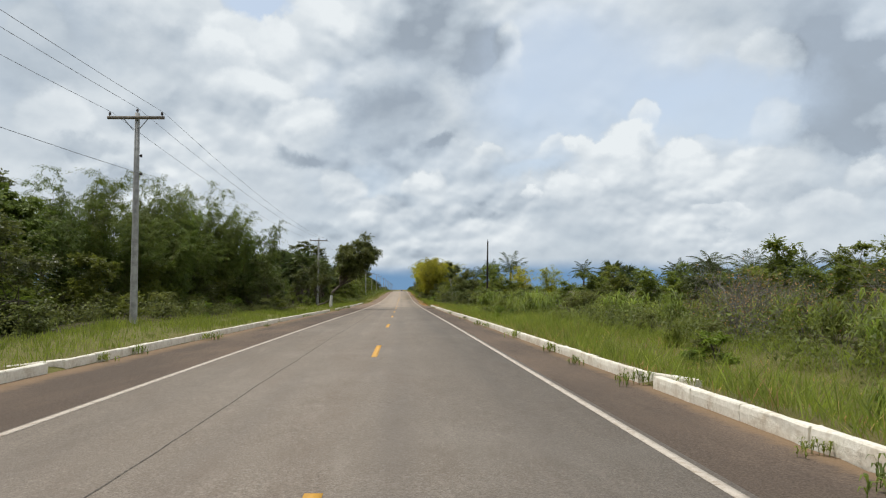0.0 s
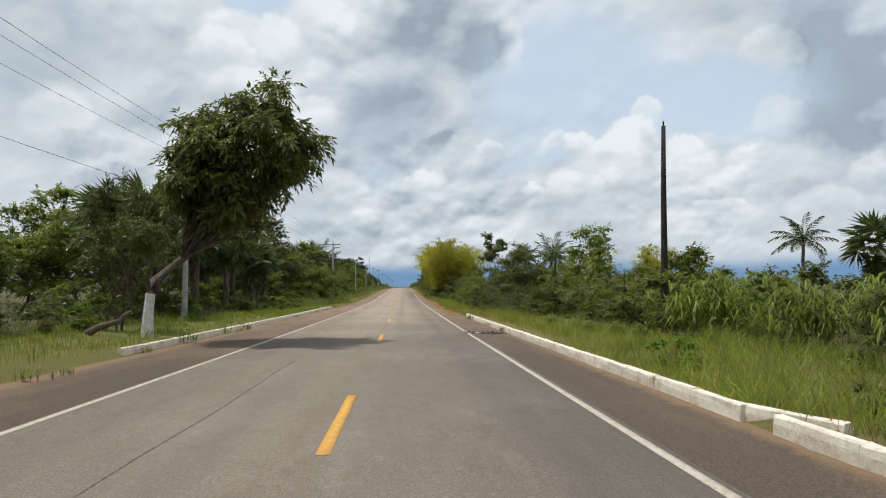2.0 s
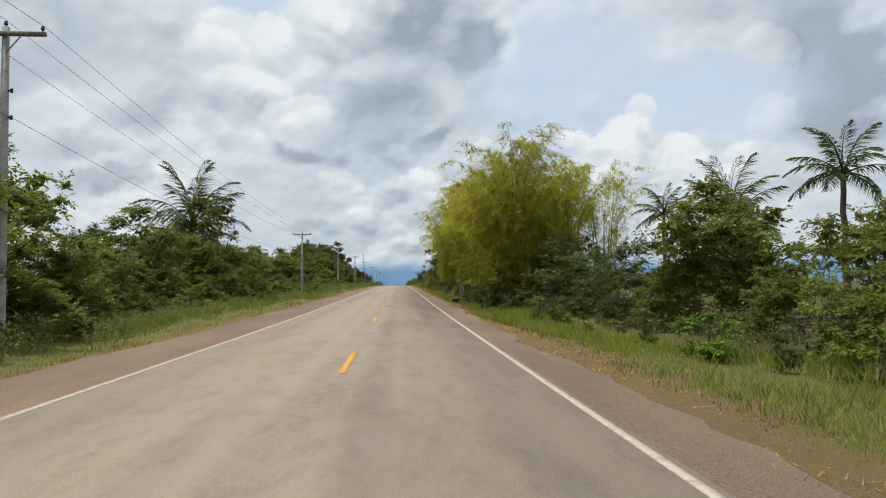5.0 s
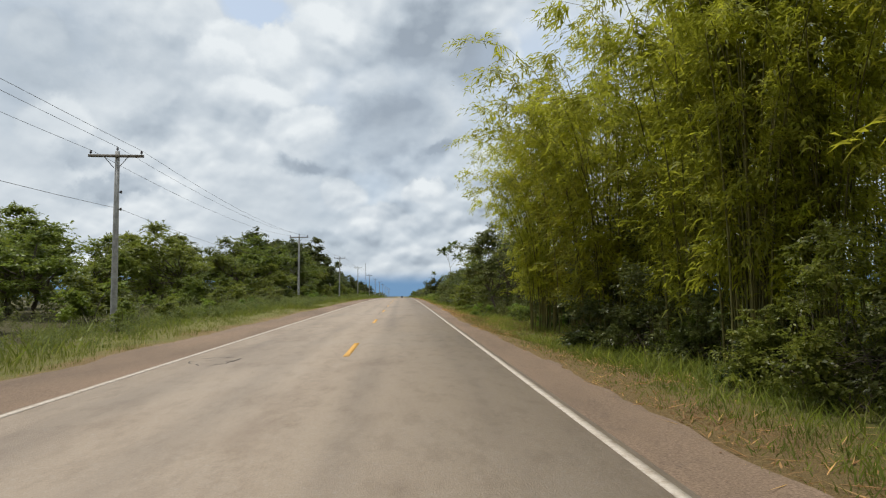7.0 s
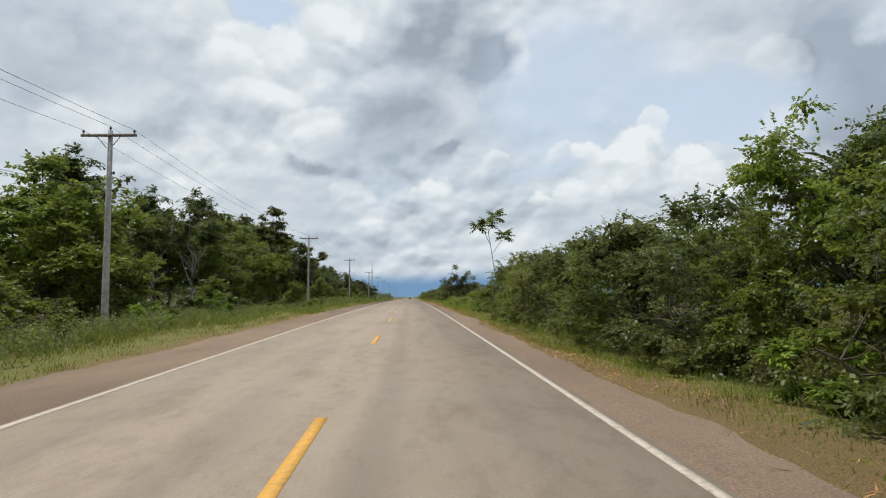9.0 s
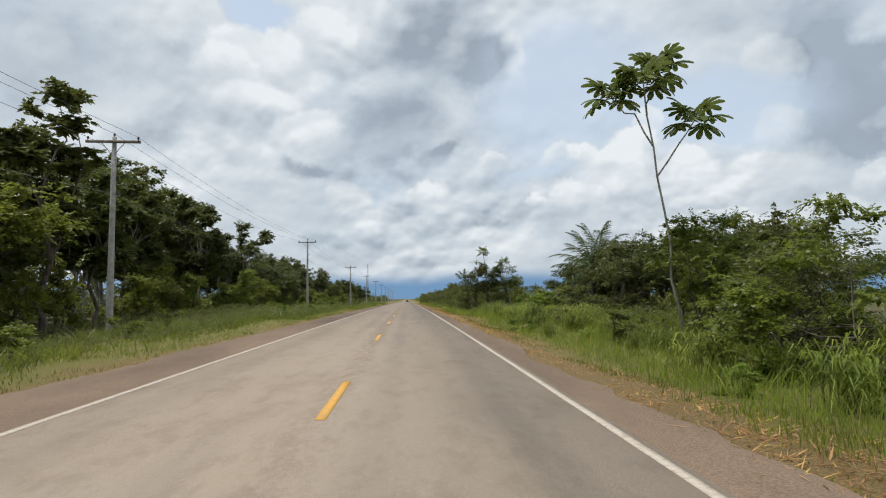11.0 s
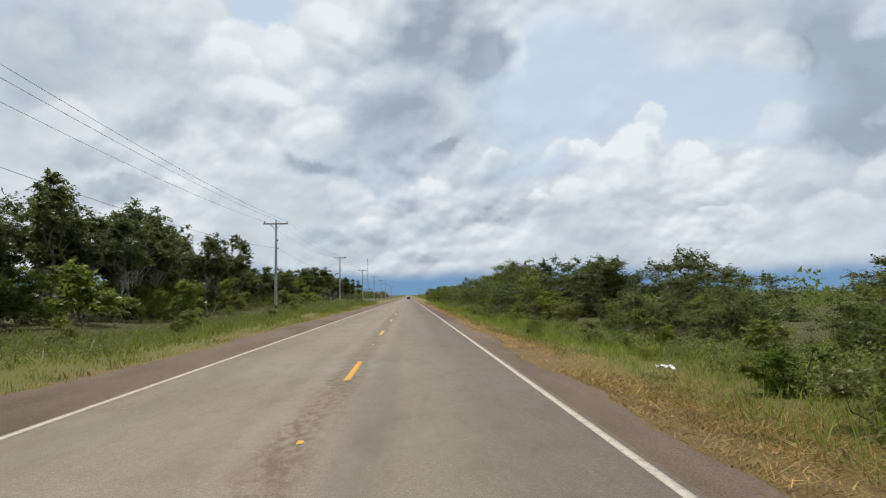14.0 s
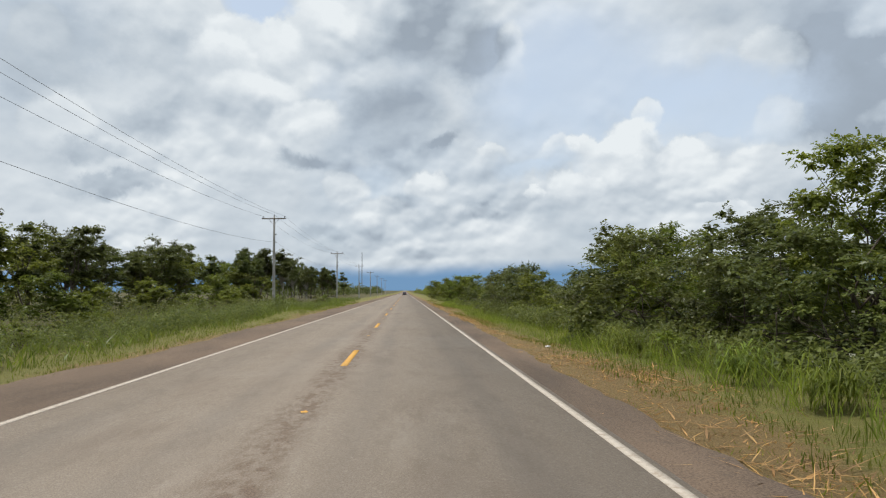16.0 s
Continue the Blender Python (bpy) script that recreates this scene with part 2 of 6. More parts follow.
def foliage(name, dark, light, tip, see_through=0.35, gloss=0.55):
    m = Mat(name)
    isle = m.node("ShaderNodeNewGeometry").outputs["Random Per Island"]
    ob = m.node("ShaderNodeObjectInfo").outputs["Random"]
    c = m.mix(m.span(isle, 0.0, 1.0, 0.12, 0.88), dark, light)
    c = m.mix(m.span(isle, 0.90, 1.0, 0.0, 0.6), c, tip)
    patch = m.noise(0.5, 3.0)
    c = m.mix(m.math("MULTIPLY", m.span(patch, 0.35, 0.7), 0.4), c, light)
    hsv = m.node("ShaderNodeHueSaturation")
    m.put(hsv.inputs["Color"], c)
    m.put(hsv.inputs["Hue"], m.span(ob, 0.0, 1.0, 0.482, 0.512))
    m.put(hsv.inputs["Value"], m.span(m.math("FRACT", m.math("MULTIPLY", ob, 7.3)), 0.0, 1.0, 0.72, 1.2))
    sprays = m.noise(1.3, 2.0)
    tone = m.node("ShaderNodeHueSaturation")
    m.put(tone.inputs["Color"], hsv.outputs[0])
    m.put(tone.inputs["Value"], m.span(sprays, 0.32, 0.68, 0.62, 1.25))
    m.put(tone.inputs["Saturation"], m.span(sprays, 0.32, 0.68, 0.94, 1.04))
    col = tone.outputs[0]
    m.done(col, gloss, spec=0.34)
    tr = m.node("ShaderNodeBsdfTranslucent")
    warm = m.mix(0.5, col, light)
    m.put(tr.inputs["Color"], warm)
    mx = m.node("ShaderNodeMixShader")
    mx.inputs[0].default_value = see_through
    m.t.links.new(m.b.outputs[0], mx.inputs[1])
    m.t.links.new(tr.outputs[0], mx.inputs[2])
    m.t.links.new(mx.outputs[0], m.t.nodes["Material Output"].inputs["Surface"])
    return m.m


def bark(name, a, b, scale=6.0):
    m = Mat(name)
    n = m.noise(scale, 6.0, 0.7, (1, 1, 0.25))
    c = m.mix(m.span(n, 0.3, 0.7), a, b)
    return m.done(c, 0.9, n, 0.03, 0.6)


def plain(name, a, b, scale=3.0, rough=0.7, metal=0.0, bumpy=0.3):
    m = Mat(name)
    n = m.noise(scale, 6.0, 0.65)
    fine_n = m.noise(scale * 14, 3.0)
    c = m.mix(m.span(n, 0.3, 0.7), a, b)
    return m.done(c, rough, m.math("ADD", n, m.math("MULTIPLY", fine_n, 0.4)), 0.01, bumpy, metal)


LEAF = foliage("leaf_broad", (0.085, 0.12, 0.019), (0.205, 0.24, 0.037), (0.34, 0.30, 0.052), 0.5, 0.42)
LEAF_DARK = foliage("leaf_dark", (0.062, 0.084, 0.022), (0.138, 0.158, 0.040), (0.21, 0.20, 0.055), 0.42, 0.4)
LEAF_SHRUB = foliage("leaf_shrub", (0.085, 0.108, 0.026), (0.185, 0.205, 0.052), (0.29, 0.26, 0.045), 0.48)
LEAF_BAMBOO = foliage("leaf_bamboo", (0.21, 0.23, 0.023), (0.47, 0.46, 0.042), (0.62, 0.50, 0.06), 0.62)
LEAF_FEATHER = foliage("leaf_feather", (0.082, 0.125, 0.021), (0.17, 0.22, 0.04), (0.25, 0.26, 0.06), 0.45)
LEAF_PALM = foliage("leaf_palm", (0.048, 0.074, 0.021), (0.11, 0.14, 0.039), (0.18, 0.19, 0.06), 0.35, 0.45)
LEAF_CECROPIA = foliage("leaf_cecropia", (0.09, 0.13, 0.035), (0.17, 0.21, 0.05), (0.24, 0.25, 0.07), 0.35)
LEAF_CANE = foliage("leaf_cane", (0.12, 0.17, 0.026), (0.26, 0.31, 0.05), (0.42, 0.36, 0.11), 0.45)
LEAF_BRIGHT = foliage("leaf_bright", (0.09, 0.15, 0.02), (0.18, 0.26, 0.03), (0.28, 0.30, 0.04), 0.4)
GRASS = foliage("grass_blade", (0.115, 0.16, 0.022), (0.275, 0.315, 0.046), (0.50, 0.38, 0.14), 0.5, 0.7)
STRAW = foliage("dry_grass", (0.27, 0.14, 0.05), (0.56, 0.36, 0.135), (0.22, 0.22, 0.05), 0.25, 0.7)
BARK = bark("bark_brown", (0.055, 0.04, 0.028), (0.15, 0.125, 0.10))
BARK_PALE = bark("bark_pale", (0.20, 0.18, 0.15), (0.42, 0.40, 0.35))
CULM = bark("bamboo_culm", (0.075, 0.075, 0.022), (0.21, 0.185, 0.06), 3.0)
LIMEWASH = plain("limewash", (0.48, 0.46, 0.42), (0.72, 0.71, 0.68), 7.0, 0.9)
DEADWOOD = bark("dead_twigs", (0.10, 0.09, 0.075), (0.24, 0.22, 0.19))
CONCRETE = plain("pole_concrete", (0.24, 0.235, 0.22), (0.40, 0.39, 0.365), 4.0, 0.85)
TIMBER = bark("weathered_timber", (0.10, 0.085, 0.065), (0.24, 0.21, 0.17))
CREOSOTE = bark("dark_timber", (0.018, 0.015, 0.013), (0.05, 0.042, 0.036))
PORCELAIN = plain("insulator_glaze", (0.02, 0.015, 0.012), (0.05, 0.035, 0.03), 4.0, 0.25)
WIRE = plain("wire_aluminium", (0.10, 0.10, 0.10), (0.17, 0.17, 0.17), 4.0, 0.5, 0.6, 0.0)
STEEL = plain("mast_steel", (0.20, 0.20, 0.21), (0.34, 0.34, 0.35), 2.0, 0.5, 0.5, 0.1)
CAR_PAINT = plain("car_paint", (0.03, 0.035, 0.045), (0.06, 0.065, 0.075), 1.0, 0.25, 0.0, 0.0)
CAR_GLASS = plain("car_glass", (0.01, 0.012, 0.014), (0.02, 0.022, 0.025), 1.0, 0.08, 0.0, 0.0)
RUBBER = plain("tyre_rubber", (0.012, 0.012, 0.012), (0.03, 0.03, 0.03), 6.0, 0.9)
RUBBLE = plain("asphalt_rubble", (0.025, 0.022, 0.02), (0.09, 0.075, 0.06), 9.0, 0.95, 0.0, 0.8)
LITTER = plain("white_litter", (0.6, 0.6, 0.6), (0.78, 0.78, 0.78), 5.0, 0.6)


def asphalt_material():
    m = Mat("worn_asphalt")
    x = m.axis(0)
    grit = m.noise(55.0, 3.0, 0.7)
    chips = m.noise(18.0, 4.0, 0.75)
    long_stain = m.noise(0.55, 5.0, 0.6, (1.0, 0.10, 1.0))
    patchy = m.noise(0.16, 5.0, 0.62)
    c = m.mix(m.span(grit, 0.28, 0.72), (0.110, 0.088, 0.068), (0.275, 0.230, 0.182))
    y = m.axis(1)
    # dust and stronger sunlight put into one pale tint, strongest up to y 330
    dusty = m.math("MULTIPLY", m.span(m.math("ADD", y, m.math("MULTIPLY", patchy, 60.0)), 110.0, 160.0), m.span(m.math("ADD", y, m.math("MULTIPLY", patchy, 60.0)), 950.0, 800.0))
    c = m.mix(m.math("MULTIPLY", dusty, m.span(y, 330.0, 420.0, 0.62, 0.2)), c, m.mix(grit, (0.32, 0.245, 0.175), (0.50, 0.40, 0.30)))
    c = m.mix(m.math("MULTIPLY", m.span(chips, 0.5, 0.75), 0.45), c, (0.40, 0.36, 0.31))
    c = m.mix(m.math("MULTIPLY", m.span(long_stain, 0.48, 0.72), 0.32), c, (0.135, 0.115, 0.098))
    c = m.mix(m.math("MULTIPLY", m.span(patchy, 0.45, 0.75), 0.25), c, (0.33, 0.295, 0.25))
    rust = m.noise(0.8, 6.0, 0.68, (1.0, 0.3, 1.0))
    c = m.mix(m.math("MULTIPLY", m.span(rust, 0.5, 0.72), 0.36), c, (0.155, 0.112, 0.082))
    bleach = m.noise(1.7, 5.0, 0.7, (1.0, 0.2, 1.0))
    c = m.mix(m.math("MULTIPLY", m.span(bleach, 0.55, 0.75), 0.26), c, (0.36, 0.31, 0.255))
    blotch = m.noise(3.2, 5.0, 0.7, (1.0, 0.35, 1.0))
    c = m.mix(m.math("MULTIPLY", m.span(blotch, 0.34, 0.52, 1.0, 0.0), 0.2), c, (0.125, 0.092, 0.066))
    # darker wheel tracks and oil line of both lanes
    for at, wide, amount in ((0.85, 0.42, 0.24), (2.55, 0.42, 0.22), (-1.0, 0.45, 0.2), (-2.7, 0.45, 0.18)):
        d = m.math("ABSOLUTE", m.math("SUBTRACT", x, at))
        tr = m.math("MULTIPLY", m.span(d, wide, 0.05), m.math("MULTIPLY", m.span(long_stain, 0.25, 0.6), amount))
        c = m.mix(tr, c, (0.12, 0.103, 0.09))
    # raveled, gravelly strip where the two lanes meet
    worn = m.noise(7.0, 6.0, 0.75, (1.0, 0.45, 1.0))
    off = m.math("ABSOLUTE", m.math("ADD", m.math("ADD", x, 0.03), m.math("MULTIPLY", m.math("SUBTRACT", bleach, 0.5), 0.8)))
    strip_at = m.math("MULTIPLY", m.span(off, 0.5, 0.08), m.span(y, 330.0, 400.0, 0.25, 1.0))
    c = m.mix(m.math("MULTIPLY", strip_at, m.span(worn, 0.42, 0.6, 0.1, 0.75)), c, m.mix(m.span(grit, 0.3, 0.7), (0.055, 0.034, 0.022), (0.20, 0.135, 0.092)))
    h = m.math("ADD", grit, m.math("MULTIPLY", chips, 0.6))
    return m.done(c, m.span(grit, 0.2, 0.8, 0.7, 0.95), h, 0.012, 0.8, spec=0.22)


def shoulder_material():
    m = Mat("dirty_shoulder")
    y = m.axis(1)
    grit = m.noise(40.0, 4.0, 0.7)
    dust = m.noise(0.35, 6.0, 0.65, (1.0, 0.25, 1.0))
    spots = m.noise(2.2, 5.0, 0.7)
    old = m.mix(m.span(grit, 0.3, 0.7), (0.052, 0.037, 0.027), (0.132, 0.097, 0.07))
    red = m.mix(m.span(grit, 0.3, 0.7), (0.185, 0.122, 0.08), (0.385, 0.27, 0.18))
    f = m.math("ADD", m.math("MULTIPLY", m.span(y, 85.0, 130.0), 0.5), m.math("MULTIPLY", m.span(y, 330.0, 400.0), -0.32))
    f = m.math("ADD", f, m.math("MULTIPLY", m.math("SUBTRACT", dust, 0.45), 1.4), clamp=True)
    c = m.mix(f, old, red)
    c = m.mix(m.math("MULTIPLY", m.span(spots, 0.55, 0.75), 0.4), c, (0.085, 0.07, 0.055))
    out = m.math("ADD", m.axis(0), m.math("MULTIPLY", m.math("SUBTRACT", spots, 0.5), 0.7))
    gutter = m.math("MULTIPLY", m.math("MAXIMUM", m.span(out, 4.85, 5.2), m.span(out, -5.5, -6.1)), m.span(y, 140.0, 125.0))
    c = m.mix(m.math("MULTIPLY", gutter, 0.8), c, m.mix(grit, (0.14, 0.085, 0.045), (0.30, 0.20, 0.115)))
    return m.done(c, 0.95, m.math("ADD", grit, spots), 0.02, 0.6)


def soil_material():
    m = Mat("verge_soil")
    x, y = m.axis(0), m.axis(1)
    a = m.noise(0.35, 6.0, 0.65)
    b = m.noise(6.0, 6.0, 0.7)
    g = m.noise(45.0, 4.0, 0.75)
    thatch = m.mix(m.span(g, 0.3, 0.7), (0.10, 0.066, 0.028), (0.33, 0.222, 0.09))
    turf = m.mix(m.span(g, 0.3, 0.7), (0.095, 0.092, 0.024), (0.24, 0.225, 0.06))
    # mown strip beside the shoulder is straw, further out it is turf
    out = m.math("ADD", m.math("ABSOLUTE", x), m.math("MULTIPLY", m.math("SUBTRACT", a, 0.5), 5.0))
    far_out = m.span(out, 5.4, 7.2)
    kerbed = m.span(y, 118.0, 105.0)
    f = m.math("MAXIMUM", far_out, m.math("MULTIPLY", kerbed, 0.75))
    f = m.math("ADD", f, m.math("MULTIPLY", m.math("SUBTRACT", b, 0.5), 1.1), clamp=True)
    c = m.mix(f, thatch, turf)
    # from about 11 m out the ground colour is mixed darker
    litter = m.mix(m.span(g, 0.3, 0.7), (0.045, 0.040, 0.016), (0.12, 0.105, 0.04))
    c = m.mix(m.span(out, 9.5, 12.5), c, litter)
    c = m.mix(m.math("MULTIPLY", m.span(b, 0.58, 0.75), 0.4), c, (0.10, 0.07, 0.045))
    return m.done(c, 0.95, m.math("ADD", b, g), 0.05, 0.9)


def paint_material(name, clean, dirt, wear):
    m = Mat(name)
    n = m.noise(9.0, 6.0, 0.7)
    g = m.noise(60.0, 3.0, 0.7)
    c = m.mix(m.math("MULTIPLY", m.span(n, 0.42, 0.75), wear), clean, dirt)
    c = m.mix(m.math("MULTIPLY", m.span(g, 0.5, 0.7), wear * 0.6), c, dirt)
    return m.done(c, 0.7, g, 0.004, 0.5)


def kerb_material():
    m = Mat("painted_kerb")
    n = m.noise(2.2, 6.0, 0.7)
    g = m.noise(14.0, 5.0, 0.7)
    c = m.mix(m.span(g, 0.35, 0.75), (0.78, 0.73, 0.62), (0.64, 0.585, 0.47))
    c = m.mix(m.math("MULTIPLY", m.span(n, 0.45, 0.72), 0.7), c, (0.42, 0.32, 0.21))
    c = m.mix(m.math("MULTIPLY", m.span(m.noise(3.5, 6.0, 0.75), 0.6, 0.74), 0.55), c, (0.16, 0.13, 0.10))
    return m.done(c, 0.9, m.math("ADD", n, g), 0.02, 0.6)


ASPHALT, SHOULDER, SOIL = asphalt_material(), shoulder_material(), soil_material()
YELLOW = paint_material("yellow_road_paint", (0.64, 0.335, 0.055), (0.30, 0.20, 0.10), 0.7)
WHITE = paint_material("white_road_paint", (0.52, 0.455, 0.375), (0.27, 0.205, 0.145), 0.9)
KERB = kerb_material()
CRACK = plain("crack_tar", (0.05, 0.042, 0.035), (0.17, 0.145, 0.12), 12.0, 0.95)
POTHOLE = plain("pothole_base", (0.05, 0.042, 0.036), (0.13, 0.11, 0.09), 10.0, 0.95, 0.0, 0.9)

# ---- mesh helpers ----


def mesh_np(name, V, F, material):
    """A mesh from arrays of points and of four-cornered faces."""
    me = bpy.data.meshes.new(name)
    V, F = np.asarray(V, dtype=np.float32), np.asarray(F, dtype=np.int32)
    me.vertices.add(len(V))
    me.vertices.foreach_set("co", V.ravel())
    me.loops.add(F.size)
    me.loops.foreach_set("vertex_index", F.ravel())
    me.polygons.add(len(F))
    me.polygons.foreach_set("loop_start", np.arange(0, F.size, F.shape[1], dtype=np.int32))
    me.materials.append(material)
    me.update(calc_edges=True)
    me.validate()
    return me


def mesh_bm(name, bm, material):
    me = bpy.data.meshes.new(name)
    bm.to_mesh(me)
    bm.free()
    me.materials.append(material)
    return me


def part(name, me, parent, label=""):
    ob = new(name, me)
    ob.parent = parent
    return tagged(ob, label)


def thing(name, label, category, group="", kind=""):
    return tagged(new(name), label, category, group, kind)


class Shape:
    """Collects four-cornered faces for one mesh."""

    def __init__(self):
        self.V, self.F, self.n = [], [], 0

    def add(self, V, F):
        V = np.asarray(V, dtype=float).reshape(-1, 3)
        self.V.append(V)
        self.F.append(np.asarray(F, dtype=int).reshape(-1, 4) + self.n)
        self.n += len(V)

    def tube(self, pts, radii, sides=6):
        pts = np.asarray(pts, dtype=float)
        d = np.gradient(pts, axis=0)
        d /= np.linalg.norm(d, axis=1)[:, None] + 1e-9
        ref = np.where(np.abs(d[:, 2:3]) > 0.9, np.array([[1.0, 0, 0]]), np.array([[0, 0, 1.0]]))
        a = np.cross(d, ref)
        a /= np.linalg.norm(a, axis=1)[:, None] + 1e-9
        b = np.cross(d, a)
        th = np.arange(sides) * 2 * np.pi / sides
        r = np.asarray(radii, dtype=float).reshape(-1, 1, 1)
        ring = pts[:, None, :] + r * (np.cos(th)[None, :, None] * a[:, None, :] + np.sin(th)[None, :, None] * b[:, None, :])
        k = len(pts)
        i, j = np.meshgrid(np.arange(k - 1), np.arange(sides), indexing="ij")
        j2 = (j + 1) % sides
        F = np.stack([i * sides + j, i * sides + j2, (i + 1) * sides + j2, (i + 1) * sides + j], -1)
        self.add(ring.reshape(-1, 3), F.reshape(-1, 4))

    def box(self, c, s, turn=0.0):
        x, y, z = np.meshgrid((-0.5, 0.5), (-0.5, 0.5), (-0.5, 0.5), indexing="ij")
        V = np.stack([x.ravel() * s[0], y.ravel() * s[1], z.ravel() * s[2]], 1)
        ca, sn = math.cos(turn), math.sin(turn)
        V = np.stack([V[:, 0] * ca - V[:, 1] * sn, V[:, 0] * sn + V[:, 1] * ca, V[:, 2]], 1) + np.asarray(c)
        self.add(V, [(0, 1, 3, 2), (4, 6, 7, 5), (0, 4, 5, 1), (2, 3, 7, 6), (0, 2, 6, 4), (1, 5, 7, 3)])

    def leaves(self, P, A, L, W, rng, fold=0.12, droop=0.0, facing=None):
        """Folded pointed leaves from the points P along A, their faces turned to facing."""
        n = len(P)
        A = A / (np.linalg.norm(A, axis=1)[:, None] + 1e-9)
        side = np.cross(A, rng.normal(size=(n, 3)) if facing is None else facing)
        side /= np.linalg.norm(side, axis=1)[:, None] + 1e-9
        nrm = np.cross(side, A)
        L, W = np.broadcast_to(L, (n,))[:, None], np.broadcast_to(W, (n,))[:, None]
        down = np.array([[0, 0, -1.0]]) * L * droop
        mid = P + A * L * 0.45 + nrm * L * fold
        V = np.stack([P, mid + side * W / 2, P + A * L + down, mid - side * W / 2], 1)
        self.add(V.reshape(-1, 3), np.arange(4 * n).reshape(n, 4))

    def mesh(self, name, material):
        return mesh_np(name, np.concatenate(self.V), np.concatenate(self.F), material)


def unit(rng, n):
    v = rng.normal(size=(n, 3))
    return v / np.linalg.norm(v, axis=1)[:, None]


def bend(a, b, rng, k=6, wob=0.06):
    """A slightly crooked line from a to b."""
    a, b = np.asarray(a, float), np.asarray(b, float)
    t = np.linspace(0, 1, k)[:, None]
    L = np.linalg.norm(b - a)
    off = rng.normal(size=(k, 3)) * wob * L * np.sin(np.pi * t)
    return a + (b - a) * t + off


def smooth_shade(me):
    me.polygons.foreach_set("use_smooth", np.ones(len(me.polygons), dtype=bool))
    return me


# ---- ground, road, kerbs ----


def right_edge(y):
    """Outer edge of the paved shoulder on the right, grown over in places."""
    grown = np.interp(y, (116, 150, 190, 235, 255, 275, 360, 400, 420, 440, 480), (4.3, 4.45, 4.85, 4.85, 4.45, 4.75, 4.7, 4.3, 4.25, 4.35, 4.6))
    return np.where(y < 116, 5.4, grown)


def ground_z(x, y):
    """Height of the ground beside the road."""
    x, y = np.asarray(x, float), np.asarray(y, float)
    ax = np.abs(x)
    z = road_z(y) * np.clip(1.35 - ax / 400.0, 0.0, 1.0)
    kerbed = np.where(x < 0, y < 139, y < 116)
    edge = np.where(x < 0, np.where(kerbed, 6.45, 5.6), np.where(kerbed, 5.35, right_edge(y) - 0.1))
    side = np.clip((ax - edge) / 2.0, 0.0, 1.0)
    z = z + np.where(kerbed, 0.14, -0.05) * np.clip((ax - edge) / 0.12, 0.0, 1.0)
    z = z + side * (0.10 * np.sin(x * 0.7 + y * 0.23) + 0.12 * np.sin(y * 0.11 + x * 0.3)) - np.where(x > 0, 0.25, 0.0) * side
    return np.where(ax < edge + 0.02, z - 0.075, z)


def build_ground():
    xs = np.concatenate([[-4000, -2000, -1000, -500, -250, -120], np.arange(-80, -30, 8.0), np.arange(-30, -8, 1.0), np.arange(-8, -5, 0.25), [-4.8, -3.0, 0, 3.0, 4.0, 4.25, 4.5],
                         np.arange(4.75, 7.0, 0.25), np.arange(7.0, 30, 1.0), np.arange(30, 81, 8.0), [120, 250, 500, 1000, 2000, 4000]])
    ys = np.concatenate([[-1500, -700, -300, -100, -40], np.arange(-20, 120, 2.0), np.arange(120, 600, 4.0), np.arange(600, 1500, 20), [1700, 2200, 3000, 4500]])
    X, Y = np.meshgrid(xs, ys, indexing="ij")
    Z = ground_z(X, Y)
    nx, ny = X.shape
    i, j = np.meshgrid(np.arange(nx - 1), np.arange(ny - 1), indexing="ij")
    a = i * ny + j
    F = np.stack([a, a + ny, a + ny + 1, a + 1], -1).reshape(-1, 4)
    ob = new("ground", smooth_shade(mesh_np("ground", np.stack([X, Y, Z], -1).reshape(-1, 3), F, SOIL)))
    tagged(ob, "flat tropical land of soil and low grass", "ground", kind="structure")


def strip(name, x0, x1, y0, y1, lift, material, step=4.0, thick=0.06, wander=0.0, rng=None):
    """A long flat band that follows the road's rise and fall."""
    ys = np.linspace(y0, y1, max(2, int(round((y1 - y0) / step)) + 1))
    z = road_z(ys) + lift
    w = wander * np.cumsum(rng.normal(size=len(ys))) if rng is not None else 0 * ys
    l0 = np.stack([x0 + w, ys, z - thick], 1)
    l1 = np.stack([x0 + w, ys, z], 1)
    r1 = np.stack([x1 + w, ys, z], 1)
    r0 = np.stack([x1 + w, ys, z - thick], 1)
    V = np.concatenate([l0, l1, r1, r0])
    n = len(ys)
    k = np.arange(n - 1)
    F = [np.stack([k + o, k + o + 1, k + p + 1, k + p], 1)[:, ::-1] for o, p in ((0, n), (n, 2 * n), (2 * n, 3 * n))]
    F.append(np.array([[0, n, 2 * n, 3 * n], [n - 1, 4 * n - 1, 3 * n - 1, 2 * n - 1]]))
    return mesh_np(name, V, np.concatenate(F), material)


